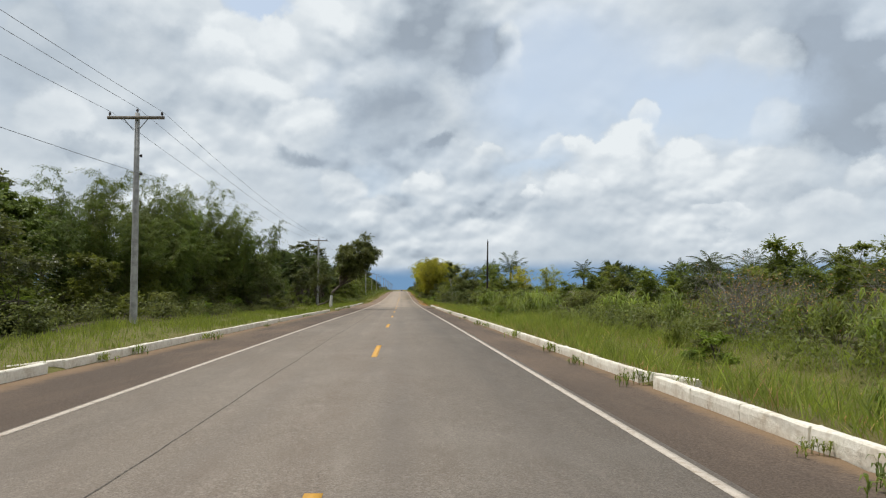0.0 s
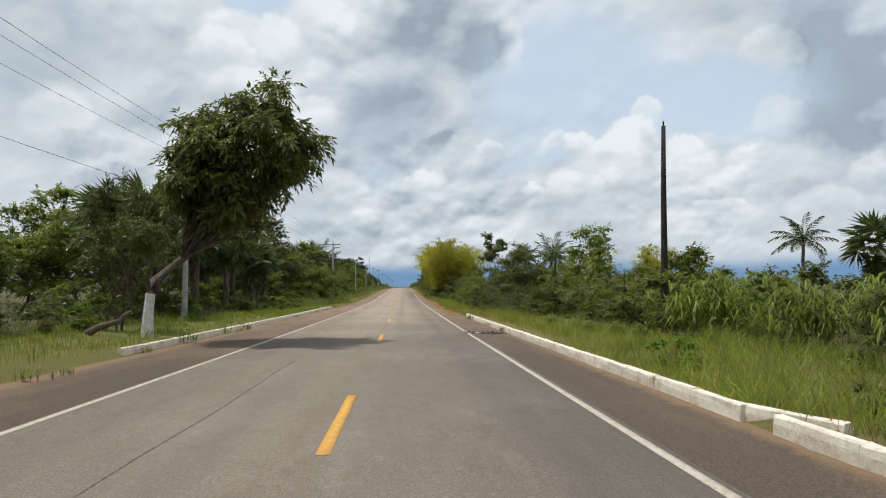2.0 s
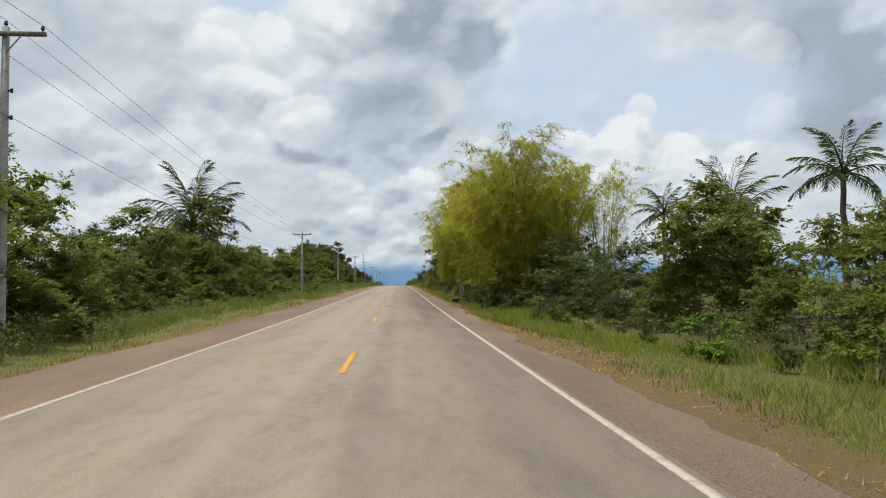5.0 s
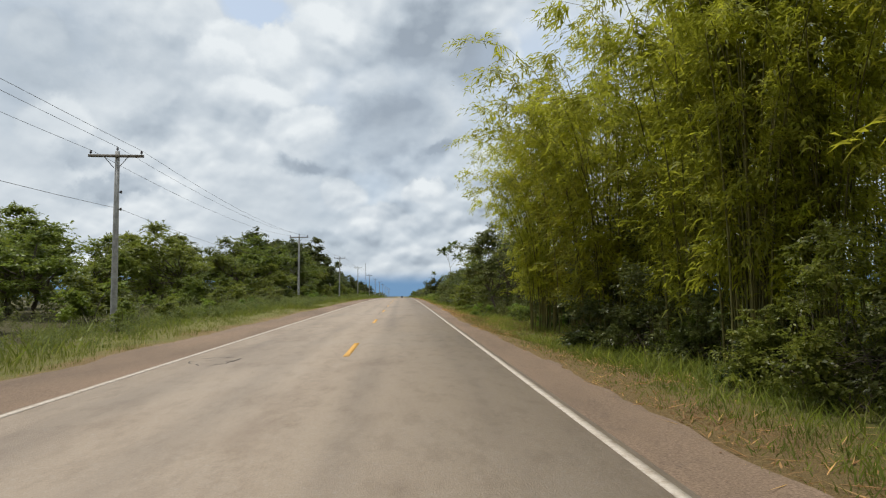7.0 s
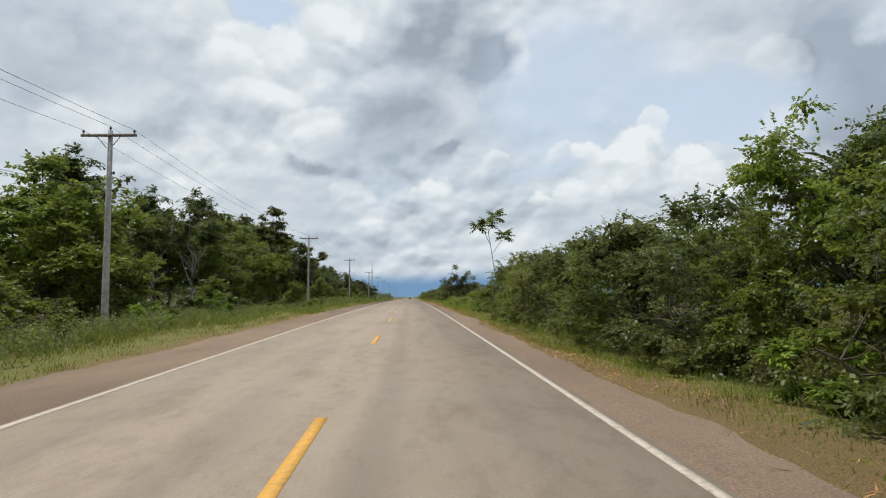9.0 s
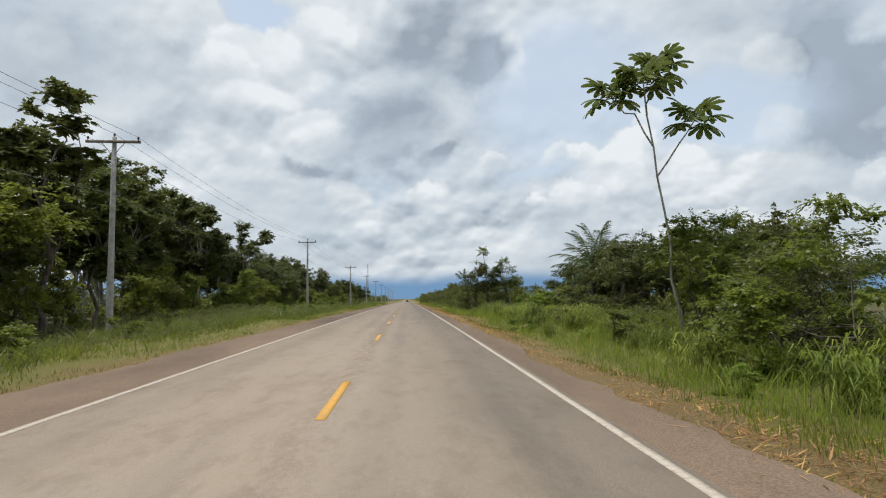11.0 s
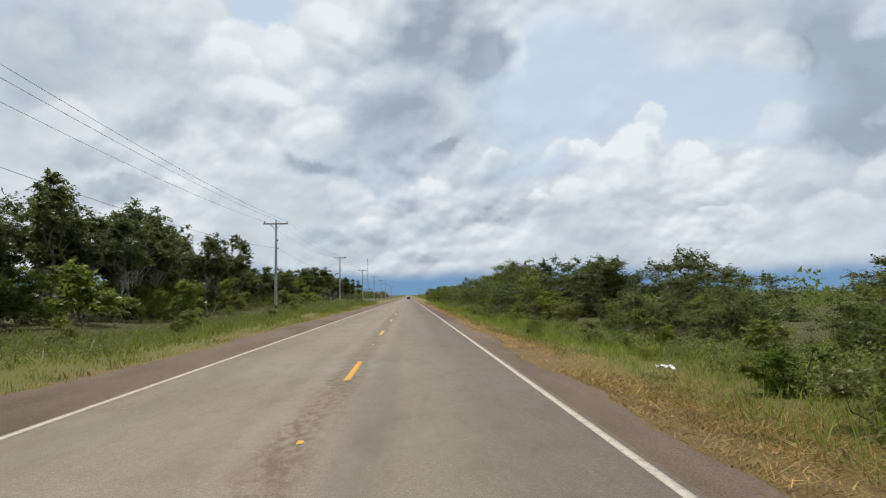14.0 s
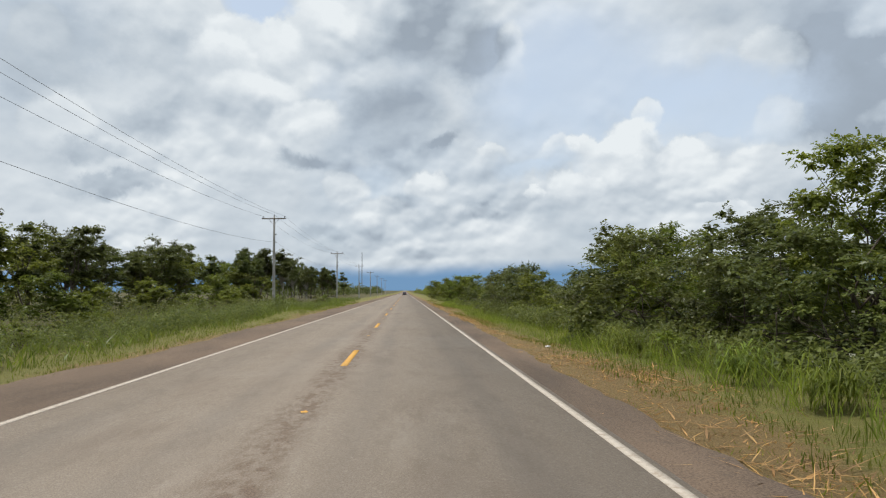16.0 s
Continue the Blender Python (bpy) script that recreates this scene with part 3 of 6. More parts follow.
def ragged_shoulder(name, inner, edge_at, y0, y1, sign, material, seed):
    rng = np.random.default_rng(seed)
    ys = np.arange(y0, y1, 0.5)
    out = edge_at(ys) + np.convolve(rng.normal(size=len(ys) + 8), np.ones(9) / 9, "valid") * 0.35 + rng.normal(size=len(ys)) * 0.035
    cols = np.linspace(0, 1, 5)
    X = sign * (inner + (out[:, None] - inner) * cols[None, :])
    Z = road_z(ys)[:, None] + np.array([-0.004, -0.006, -0.010, -0.016, -0.03])[None, :]
    Y = np.broadcast_to(ys[:, None], X.shape)
    n, k = X.shape
    i, j = np.meshgrid(np.arange(n - 1), np.arange(k - 1), indexing="ij")
    a = i * k + j
    F = np.stack([a, a + 1, a + k + 1, a + k], -1).reshape(-1, 4)
    if sign < 0:
        F = F[:, ::-1]
    return mesh_np(name, np.stack([X, Y, Z], -1).reshape(-1, 3), F, material)


build_ground()
road = tagged(new("road", strip("road", -3.74, 3.74, -60, 2500, 0.0, ASPHALT, 4.0, 0.10)), "worn grey-brown asphalt two-lane road", "road", kind="structure")
left_edge = lambda y: np.where(y < 140, 6.5, 5.7)
for sgn, fn in ((-1, left_edge), (1, right_edge)):
    sh = new("road_shoulder", ragged_shoulder("road_shoulder", 3.70, fn, -60, 1400, sgn, SHOULDER, 5 + sgn))
    tagged(sh, "dusty brown paved road shoulder", "road shoulder", kind="structure")
for x in (-3.63, 3.60):
    ln = new("edge_line", strip("edge_line", x - 0.058, x + 0.058, -60, 1800, 0.005, WHITE, 4.0, 0.004))
    tagged(ln, "worn white painted road edge line", "road marking", kind="structure")
for i in range(-2, 66):
    y1 = 16.0 * i
    x = float(np.interp(y1, [60, 200, 260, 330], [0.22, 0.16, 0.08, 0.05]))
    d = new("lane_dash", strip("lane_dash", x - 0.075, x + 0.075, y1 - 4.0, y1, 0.005, YELLOW, 1.0, 0.004))
    tagged(d, "worn yellow painted centre line dash", "road marking", "centre line dashes", "structure")
for i in range(22, 34):      # scraps of an older line
    rag = np.random.default_rng(400 + i)
    bm = bmesh.new()
    y0 = 16.0 * i + 6.2 + rag.normal() * 0.15
    ring = [(0.03 + 0.06 * rag.uniform(0.5, 1.1) * math.cos(a), y0 + 0.15 * rag.uniform(0.4, 1.1) * math.sin(a)) for a in np.arange(9) * 2 * math.pi / 9]
    bm.faces.new([bm.verts.new((a, b, float(road_z(b)) + 0.005)) for a, b in ring])
    tagged(new("paint_scrap", mesh_bm("paint_scrap", bm, YELLOW)), "leftover scrap of yellow road paint", "road marking", "old paint scraps", "structure")
rngc = np.random.default_rng(31)
for name, x, y0, y1, w in (("pavement_joint", -1.6, 12, 86, 0.010), ("pavement_joint", -0.04, 262, 284, 0.003)):
    j = new(name, strip(name, x - w, x + w, y0, y1, 0.003, CRACK, 0.4, 0.004, 0.008, rngc))
    tagged(j, "dark cracked joint along the asphalt", "road crack", kind="structure")


def pothole(x, y, rx, ry, seed):
    """A sunken patch, seen as ragged curved cracks with crumbled spots along them."""
    rng = np.random.default_rng(seed)
    k = 40
    th = np.arange(k) * 2 * np.pi / k
    r = 1 + np.convolve(rng.normal(size=k + 4), np.ones(5) / 5, "valid") * 0.35
    bm = bmesh.new()
    for s, wide, keep in ((1.0, 0.06, 0.50), (0.72, 0.03, 0.44), (0.4, 0.025, 0.42)):
        on = np.convolve(rng.random(k + 6), np.ones(7) / 7, "valid") < keep
        w = wide * rng.uniform(0.4, 1.6, k)
        ring = []
        for a, q, ww in zip(th, r, w):
            pts = []
            for d in (-ww / 2, ww / 2):
                px, py = x + (rx * s * q + d) * math.cos(a), y + (ry * s * q + d) * math.sin(a)
                pts.append(bm.verts.new((px, py, float(road_z(py)) + 0.004)))
            ring.append(pts)
        for i in range(k):
            if on[i]:
                a, b = ring[i], ring[(i + 1) % k]
                bm.faces.new((a[0], a[1], b[1], b[0]))
    for v in [v for v in bm.verts if not v.link_faces]:
        bm.verts.remove(v)
    ob = new("pothole", mesh_bm("pothole", bm, POTHOLE))
    tagged(ob, "shallow cracked patch in the asphalt", "pothole", kind="structure")


for i, (x, y, rx, ry) in enumerate(((-2.9, 62.6, 0.45, 0.42), (-2.8, 56.8, 0.35, 0.3), (-2.75, 63.5, 0.45, 0.5), (-2.6, 47.0, 0.35, 0.3), (-2.9, 68.8, 0.3, 0.3), (-3.0, 218.3, 0.42, 0.3),
                                    (-2.75, 235.0, 0.6, 1.0), (-1.0, 263.0, 0.45, 0.5), (-2.6, 260.2, 0.42, 0.3), (-2.5, 263.5, 0.25, 0.2), (0.0, 196.4, 0.16, 0.12))):
    pothole(x, y, rx, ry, 60 + i)


def kerb_stone_mesh(seed, length):
    rng = np.random.default_rng(seed)
    prof = [(0.0, -0.08), (0.0, 0.10), (0.008, 0.172), (0.024, 0.192), (0.135, 0.195), (0.155, 0.178), (0.16, -0.08)]
    bm = bmesh.new()
    rows = []
    for t in (0.0, 0.02, 0.35, 0.7, 0.98, 1.0):
        s = 0.993 if t in (0.0, 1.0) else 1.0
        rows.append([bm.verts.new(((px - 0.075) * s + 0.075 + rng.normal() * 0.004, t * length, pz * (s if pz > 0.11 else 1) + rng.normal() * 0.005)) for px, pz in prof])
    for a, b in zip(rows, rows[1:]):
        for i in range(len(prof) - 1):
            bm.faces.new((a[i], a[i + 1], b[i + 1], b[i]))
    bm.faces.new(rows[0][::-1])
    bm.faces.new(rows[-1])
    bmesh.ops.recalc_face_normals(bm, faces=bm.faces)
    return mesh_bm("kerb_stone", bm, KERB)


KERB_MESHES = [kerb_stone_mesh(s, 1.497) for s in range(5)]


def kerb_run(name, x, sign, y0, y1, gaps, seed):
    rng = np.random.default_rng(seed)
    top = thing(name, "white painted concrete kerb, chipped and stained", "kerb", kind="structure")
    y = y0
    while y < y1 - 0.6:
        if any(abs(y - g) < 0.38 for g in gaps):
            s = part("kerb_stone", KERB_MESHES[rng.integers(5)], top)      # the end of the run turns outwards
            s.matrix_basis = pose(x + sign * 0.52, y - 0.5, float(road_z(y)) - 0.01, 0, 0, sign * 20) @ Matrix.Diagonal((sign, 0.95, 1, 1))
            y += 0.75
            continue
        s = part("kerb_stone", KERB_MESHES[rng.integers(5)], top)
        slope = math.atan((float(road_z(y + 1.5)) - float(road_z(y))) / 1.5)
        s.matrix_basis = Matrix.Translation((x + rng.normal() * 0.004, y, float(road_z(y)) + rng.normal() * 0.003)) @ Euler((slope, rng.normal() * 0.02, rng.normal() * 0.004)).to_matrix().to_4x4() @ Matrix.Diagonal((sign, 1, 1, 1))
        y += 1.5
    return top

# ---- plants: one builder for each kind ----


def crown_clumps(rng, h, base, rad, n, lean=(0, 0), top_heavy=0.0):
    """Middles and radii of leaf clumps, gathered into the lobes of an uneven crown."""
    lobes = max(6, n // 6)
    u = unit(rng, lobes)
    q = rng.uniform(0.45, 0.86, lobes)
    mid = (h + base) / 2
    lobe = np.stack([u[:, 0] * rad * q, u[:, 1] * rad * q, mid + u[:, 2] * (h - base) / 2 * q], 1)
    if base < 0.4:      # leafy down to the ground: a dome
        f = rng.uniform(0.0, 0.85, lobes)
        wide = rad * np.sqrt(1 - f ** 2.2) * rng.uniform(0.3, 0.85, lobes)
        a = np.arctan2(u[:, 1], u[:, 0])
        lobe = np.stack([np.cos(a) * wide, np.sin(a) * wide, base + (h - base) * f], 1)
    size = rad * rng.uniform(0.24, 0.44, lobes) * min(1.5, max(1.0, ((h - base) / (2 * rad)) ** 0.6))
    of = np.concatenate([np.arange(lobes), rng.integers(lobes, size=n - lobes)])
    v = unit(rng, n)
    v[:, 2] = np.where(v[:, 2] < -0.6, -v[:, 2] * 0.8, v[:, 2])
    c = lobe[of] + v * (size[of] * rng.uniform(0.4, 1.0, n))[:, None]
    f = np.clip((c[:, 2] - base) / (h - base), 0, 1)
    if base >= 0.4:
        c[:, :2] *= (0.72 + 0.4 * np.sin(np.pi * np.clip(f * 0.9 + 0.1, 0, 1)) + top_heavy * f)[:, None]
    c[:, 0] += lean[0] * f
    c[:, 1] += lean[1] * f
    c[:, 2] = np.maximum(c[:, 2], base * 0.6 + 0.08)
    return c, rad * rng.uniform(0.11, 0.23, n)


def clump_leaves(sh, rng, c, r, per, L, W, droop=0.25, flat_top=0.85):
    """Leafy twigs on the upper shells of the clumps: each twig holds eight leaves that lie in one sheet, tilted outwards."""
    c, r, L, W, per = np.asarray(c), np.asarray(r), L * 0.8, W * 0.8, per * 1.4
    count = np.maximum(3, per / 8 * (r / np.mean(r)) ** 1.4).astype(int)
    at = np.repeat(np.arange(len(r)), count)
    n, k = len(at), 8
    u = unit(rng, n)
    u[:, 2] = np.where(u[:, 2] < -0.4, -u[:, 2] * 0.7, u[:, 2])
    O = c[at] + u * (r[at] * rng.uniform(0.3, 0.85, n))[:, None] * np.array([1.0, 1.0, flat_top])
    D = u * np.array([1.0, 1.0, 0.45]) + unit(rng, n) * 0.45 + np.array([0, 0, -droop * 0.6])
    D /= np.linalg.norm(D, axis=1)[:, None]
    N = u * 0.6 + np.array([0, 0, 0.65]) + unit(rng, n) * 0.3
    side = np.cross(D, N)
    side /= np.linalg.norm(side, axis=1)[:, None] + 1e-9
    t = np.tile(np.linspace(0.05, 1.0, k), n)[:, None]
    sg = np.tile(np.array([1.0, -1.0] * (k // 2)), n)[:, None]
    D, N, side, O = (np.repeat(a, k, 0) for a in (D, N, side, O))
    ln = np.repeat(np.clip(r[at] * 0.9, L * 1.3, L * 3.2), k)[:, None]
    P = O + D * ln * t + np.array([0, 0, -1.0]) * ln * t ** 2 * droop * 0.6 + rng.normal(size=(n * k, 3)) * L * 0.12
    A = D * (0.5 + 0.5 * t) + side * sg * (1.0 - 0.6 * t) + rng.normal(size=(n * k, 3)) * 0.22 + np.array([0, 0, -droop * 0.5])
    m = n * k
    sh.leaves(P, A, L * rng.uniform(0.65, 1.2, m), W * rng.uniform(0.7, 1.2, m), rng, 0.07, 0.10, N + rng.normal(size=(m, 3)) * 0.36)
    # larger filler leaves in the heart of the clumps, added to close see-through gaps
    big = np.repeat(np.flatnonzero(r > np.median(r) * 0.6), 10)
    k = len(big)
    u = unit(rng, k)
    P = c[big] + u * (r[big] * rng.uniform(0.0, 0.45, k))[:, None]
    sh.leaves(P - u * L * 0.6, u + unit(rng, k) * 0.6, L * rng.uniform(1.1, 1.7, k), W * rng.uniform(1.3, 1.9, k), rng, 0.08, 0.12, u + unit(rng, k) * 0.6)


def leafy_tree(name, label, category, seed, h, base, rad, n, per, L, W, leaf, wood=None, trunk_r=0.12, lean=(0, 0), top_heavy=0.0, stems=1, droop=0.25, painted=False, shift=(0, 0)):
    rng = np.random.default_rng(seed)
    top = thing(name, label, category)
    c, r = crown_clumps(rng, h, base, rad, n, lean, top_heavy)
    # sprigs that stand out of the crown
    k = n // 4
    mid = np.array([lean[0] * 0.5, lean[1] * 0.5, (h + base) / 2])
    sprig = mid + (c[rng.integers(n, size=k)] - mid) * rng.uniform(1.04, 1.2, (k, 1))
    c, r = np.concatenate([c, sprig]), np.concatenate([r, rad * rng.uniform(0.07, 0.13, k)])
    c[:, :2] += np.asarray(shift, float)
    tr = Shape()
    fork = base + (h - base) * 0.25
    for s in range(stems):
        a = np.array([rng.normal() * 0.12 * (stems > 1) * rad, rng.normal() * 0.12 * (stems > 1) * rad, -0.15])
        b = np.array([shift[0] * 0.6 + lean[0] * 0.35 + rng.normal() * 0.1 * rad * (1 + stems), lean[1] * 0.35 + rng.normal() * 0.1 * rad * (1 + stems), fork])
        pts = bend(a, b, rng, 7, 0.035)
        if painted:      # straight up to the top of the limewash, then over
            pts = np.concatenate([[[0, 0, -0.15], [0.03, 0, 0.7], [0.10, 0, 1.4]], bend((0.16, 0, 1.75), b, rng, 4, 0.03)])
        k = np.linspace(1, 0.6, 7)
        tr.tube(pts, trunk_r / math.sqrt(stems) * k * np.where(np.arange(7) == 0, 1.35, 1.0), 8 if stems == 1 else 5)
        for ci in c[s:max(6, n // 6):stems]:
            tr.tube(bend(pts[-1 - rng.integers(3)], ci, rng, 5, 0.06), trunk_r / math.sqrt(stems) * np.linspace(0.5, 0.10, 5), 4)
    trunk = part("trunk", smooth_shade(tr.mesh("trunk", wood or BARK)), top)
    if painted:
        pb = Shape()
        pts = np.array([(0, 0, -0.15), (0.012, 0, 0.2), (0.03, 0, 0.7), (0.10, 0, 1.4)])
        pb.tube(pts, np.array([1.42, 1.3, 1.12, 0.98]) * trunk_r, 10)
        part("painted_band", smooth_shade(pb.mesh("painted_band", LIMEWASH)), trunk, "white limewashed lower trunk")
    sh = Shape()
    clump_leaves(sh, rng, c, r, per, L, W, droop)
    part("crown", sh.mesh("crown", leaf), top)
    return top, h


def shrub(name, label, seed, h, rad, n, per, L, W, leaf):
    rng = np.random.default_rng(seed)
    top = thing(name, label, "shrub")
    c, r = crown_clumps(rng, h, 0.05, rad, n)
    st = Shape()
    for ci in c[:7]:
        st.tube(bend((rng.normal() * 0.1, rng.normal() * 0.1, -0.1), ci, rng, 4, 0.05), np.linspace(0.03, 0.008, 4), 4)
    part("woody_base", st.mesh("woody_base", BARK), top)
    sh = Shape()
    clump_leaves(sh, rng, c, r, per, L, W, 0.1)
    part("foliage", sh.mesh("foliage", leaf), top)
    return top, h


def bamboo(label, seed, h, spread, culms, leaf=None, bundles=28, per=27):
    rng = np.random.default_rng(seed)
    top = thing("bamboo_clump", label, "bamboo")
    sh = Shape()
    for i in range(culms):
        cu = Shape()
        a = rng.uniform(0, 2 * np.pi)
        r0 = abs(rng.normal()) * 0.5
        reach = spread * rng.uniform(0.25, 1.0)
        hh = h * rng.uniform(0.62, 1.0)
        t = np.linspace(0, 1, 10)
        out = r0 + reach * t ** 2.4
        z = hh * (1.25 * t - 0.25 * t ** 3.5) * np.where(t > 0.85, 1 - (t - 0.85) * 0.35, 1)
        wob = rng.normal() * 0.25
        pts = np.stack([np.cos(a + wob * t) * out, np.sin(a + wob * t) * out, z - 0.15], 1)
        cu.tube(pts, np.linspace(0.03, 0.005, 10), 4)
        part("culm", smooth_shade(cu.mesh("culm", CULM)), top)
        s = rng.uniform(0.10, 1.0, bundles) ** 0.75
        base = np.stack([np.interp(s, t, pts[:, k]) for k in range(3)], 1)
        for b in base:
            twig = unit(rng, 1)[0] * np.array([0.8, 0.8, 0.3]) + np.array([math.cos(a), math.sin(a), 0]) * 0.45
            twig[2] -= 0.02
            ln = rng.uniform(0.6, 1.5)
            q = rng.uniform(0.1, 1.0, per)[:, None]
            p = b + twig * ln * q + rng.normal(size=(per, 3)) * 0.08
            p[:, 2] -= (0.3 * ln * q ** 2)[:, 0]
            across = np.cross(twig, (0, 0, 1.0)) * rng.choice([-1.0, 1.0], (per, 1)) * 0.6
            face = np.array([0, 0, 0.9]) + twig * 0.5 + rng.normal(size=(per, 3)) * 0.35
            sh.leaves(p, twig * 0.8 + across + rng.normal(size=(per, 3)) * 0.25 + np.array([0, 0, -0.1]), rng.uniform(0.18, 0.32, per), rng.uniform(0.035, 0.06, per), rng, 0.04, 0.25, face)
    part("foliage", sh.mesh("foliage", leaf or LEAF_BAMBOO), top)
    return top, h


def frond_mesh(seed, L=3.0, pairs=30, leaflet=0.7, arch=0.9, material=None):
    rng = np.random.default_rng(seed)
    sh = Shape()
    t = np.linspace(0, 1, 10)
    pts = np.stack([L * t * (1 - 0.12 * t), 0 * t, L * (0.42 * t - arch * 0.62 * t ** 2.2)], 1)
    sh.tube(pts, np.linspace(0.04, 0.008, 10), 4)
    s = np.linspace(0.14, 1.0, pairs)
    b = np.stack([np.interp(s, t, pts[:, k]) for k in range(3)], 1)
    ln = leaflet * np.sin(np.pi * np.clip(s * 0.86 + 0.12, 0, 1)) ** 0.6
    for sgn in (-1, 1):
        A = np.stack([0.55 + 0.3 * s, sgn * (1.0 - 0.35 * s), -0.25 - 0.25 * rng.random(pairs)], 1)
        sh.leaves(b, A, ln * rng.uniform(0.8, 1.1, pairs), np.full(pairs, 0.062), rng, 0.05, 0.28)
    return sh.mesh("frond", material or LEAF_PALM)


def palm(name, label, seed, trunk_h, frond_len, fronds, trunk_r=0.13, up=0.0, arch=0.9):
    rng = np.random.default_rng(seed)
    top = thing(name, label, "palm tree")
    tr = Shape()
    k = 9
    pts = bend((0, 0, -0.2), (rng.normal() * 0.15, rng.normal() * 0.15, trunk_h), rng, k, 0.01)
    tr.tube(pts, trunk_r * np.linspace(1.3, 0.9, k), 9)
    part("trunk", smooth_shade(tr.mesh("trunk", BARK)), top)
    ms = [frond_mesh(seed * 7 + i, frond_len, 30, frond_len * 0.25, arch * (0.75 + 0.35 * i)) for i in range(2)]
    for i in range(fronds):
        a = i * 2.399 + rng.normal() * 0.15
        f = i / fronds
        tilt = radians(62 - 95 * f + up) + rng.normal() * 0.08
        ob = part("frond", ms[i % 2], top)
        ob.matrix_basis = Matrix.Translation(pts[-1]) @ Matrix.Rotation(a, 4, "Z") @ Matrix.Rotation(-tilt, 4, "Y")
    return top, trunk_h + frond_len * 0.7


def fan_mesh(seed, R=1.1, stalk=1.2, seg=22):
    rng = np.random.default_rng(seed)
    sh = Shape()
    sh.tube(np.array([(0, 0, 0), (stalk * 0.5, 0, 0.05), (stalk, 0, 0)]), (0.03, 0.022, 0.016), 4)
    th = np.linspace(-2.3, 2.3, seg)
    A = np.stack([np.cos(th), np.sin(th), 0.15 * np.cos(th * 2) - 0.15], 1)
    P = np.repeat(np.array([[stalk, 0, 0]]), seg, 0)
    L = R * (0.8 + 0.25 * np.cos(th * 0.6)) * rng.uniform(0.9, 1.1, seg)
    sh.leaves(P, A, L, np.full(seg, R * 0.17), rng, 0.03, 0.18)
    return sh.mesh("fan_leaf", LEAF_PALM)


def fan_palm(label, seed, trunk_h, R=1.1, n=18, skirt=5):
    rng = np.random.default_rng(seed)
    top = thing("fan_palm", label, "palm tree")
    tr = Shape()
    pts = bend((0, 0, -0.2), (rng.normal() * 0.1, rng.normal() * 0.1, trunk_h), rng, 8, 0.008)
    tr.tube(pts, 0.16 * np.linspace(1.2, 0.95, 8), 9)
    part("trunk", smooth_shade(tr.mesh("trunk", BARK)), top)
    ms = [fan_mesh(seed * 3 + i, R * (1 + 0.1 * i)) for i in range(2)]
    for i in range(n + skirt):
        a = i * 2.399 + rng.normal() * 0.2
        tilt = radians(75 - 110 * min(1.0, i / n)) if i < n else radians(-62 - rng.uniform(0, 15))
        ob = part("fan_leaf", ms[i % 2], top)
        ob.matrix_basis = Matrix.Translation(pts[-1]) @ Matrix.Rotation(a, 4, "Z") @ Matrix.Rotation(-tilt, 4, "Y") @ Matrix.Rotation(rng.normal() * 0.3, 4, "X")
    return top, trunk_h + 1.9 * R


def lobed_leaf_mesh(seed, R=0.55):
    """A big leaf cut into nine blunt lobes."""
    rng = np.random.default_rng(seed)
    sh = Shape()
    sh.tube(np.array([(0, 0, 0), (0.25, 0, 0.08), (0.5, 0, 0.05)]), (0.014, 0.011, 0.009), 4)
    for th in np.linspace(-2.7, 2.7, 9):
        a = np.array([math.cos(th), math.sin(th), 0])
        s = np.array([-math.sin(th), math.cos(th), 0])
        o = np.array([0.5, 0, 0.05])
        L = R * (0.8 + 0.2 * math.cos(th)) * rng.uniform(0.92, 1.08)
        dr = np.array([0, 0, -1.0]) * L
        w = L * 0.17
        rows = [(0.0, 0.25, 0.0), (0.4, 0.75, 0.03), (0.75, 1.15, 0.14), (0.95, 0.75, 0.27), (1.0, 0.25, 0.32)]
        V = [o + a * L * t + s * w * k * sg + dr * d for t, k, d in rows for sg in (-1, 1)]
        sh.add(V, [(2 * i, 2 * i + 1, 2 * i + 3, 2 * i + 2) for i in range(4)])
    return sh.mesh("lobed_leaf", LEAF_CECROPIA)


LOBED = None


def cecropia(label, seed, h, crowns=1, leaf_scale=1.0):
    global LOBED
    LOBED = LOBED or [lobed_leaf_mesh(s) for s in (1, 2)]
    rng = np.random.default_rng(seed)
    top = thing("cecropia_tree", label, "tree")
    tr = Shape()
    ends = []
    main = bend((0, 0, -0.2), (-h * 0.14, h * 0.02, h), rng, 9, 0.01)
    tr.tube(main, np.linspace(0.065, 0.032, 9), 7)
    ends.append(main[-1])
    for c in range(crowns - 1):
        st = main[5 + c % 3]
        e = st + np.array([rng.uniform(-1, 1) * h * 0.16, rng.uniform(-1, 1) * h * 0.12, h * rng.uniform(0.18, 0.3)])
        tr.tube(bend(st, e, rng, 5, 0.05), np.linspace(0.045, 0.025, 5), 6)
        ends.append(e)
    part("trunk", smooth_shade(tr.mesh("trunk", BARK_PALE)), top, "slender pale ringed trunk")
    for e in ends:
        for i in range(11):
            a = i * 2.399
            tilt = radians(55 - 8.5 * i) + rng.normal() * 0.08
            ob = part("lobed_leaf", LOBED[i % 2], top)
            ob.matrix_basis = Matrix.Translation(e) @ Matrix.Rotation(a, 4, "Z") @ Matrix.Rotation(-tilt, 4, "Y") @ Matrix.Scale(leaf_scale, 4)
    return top, h + 0.4


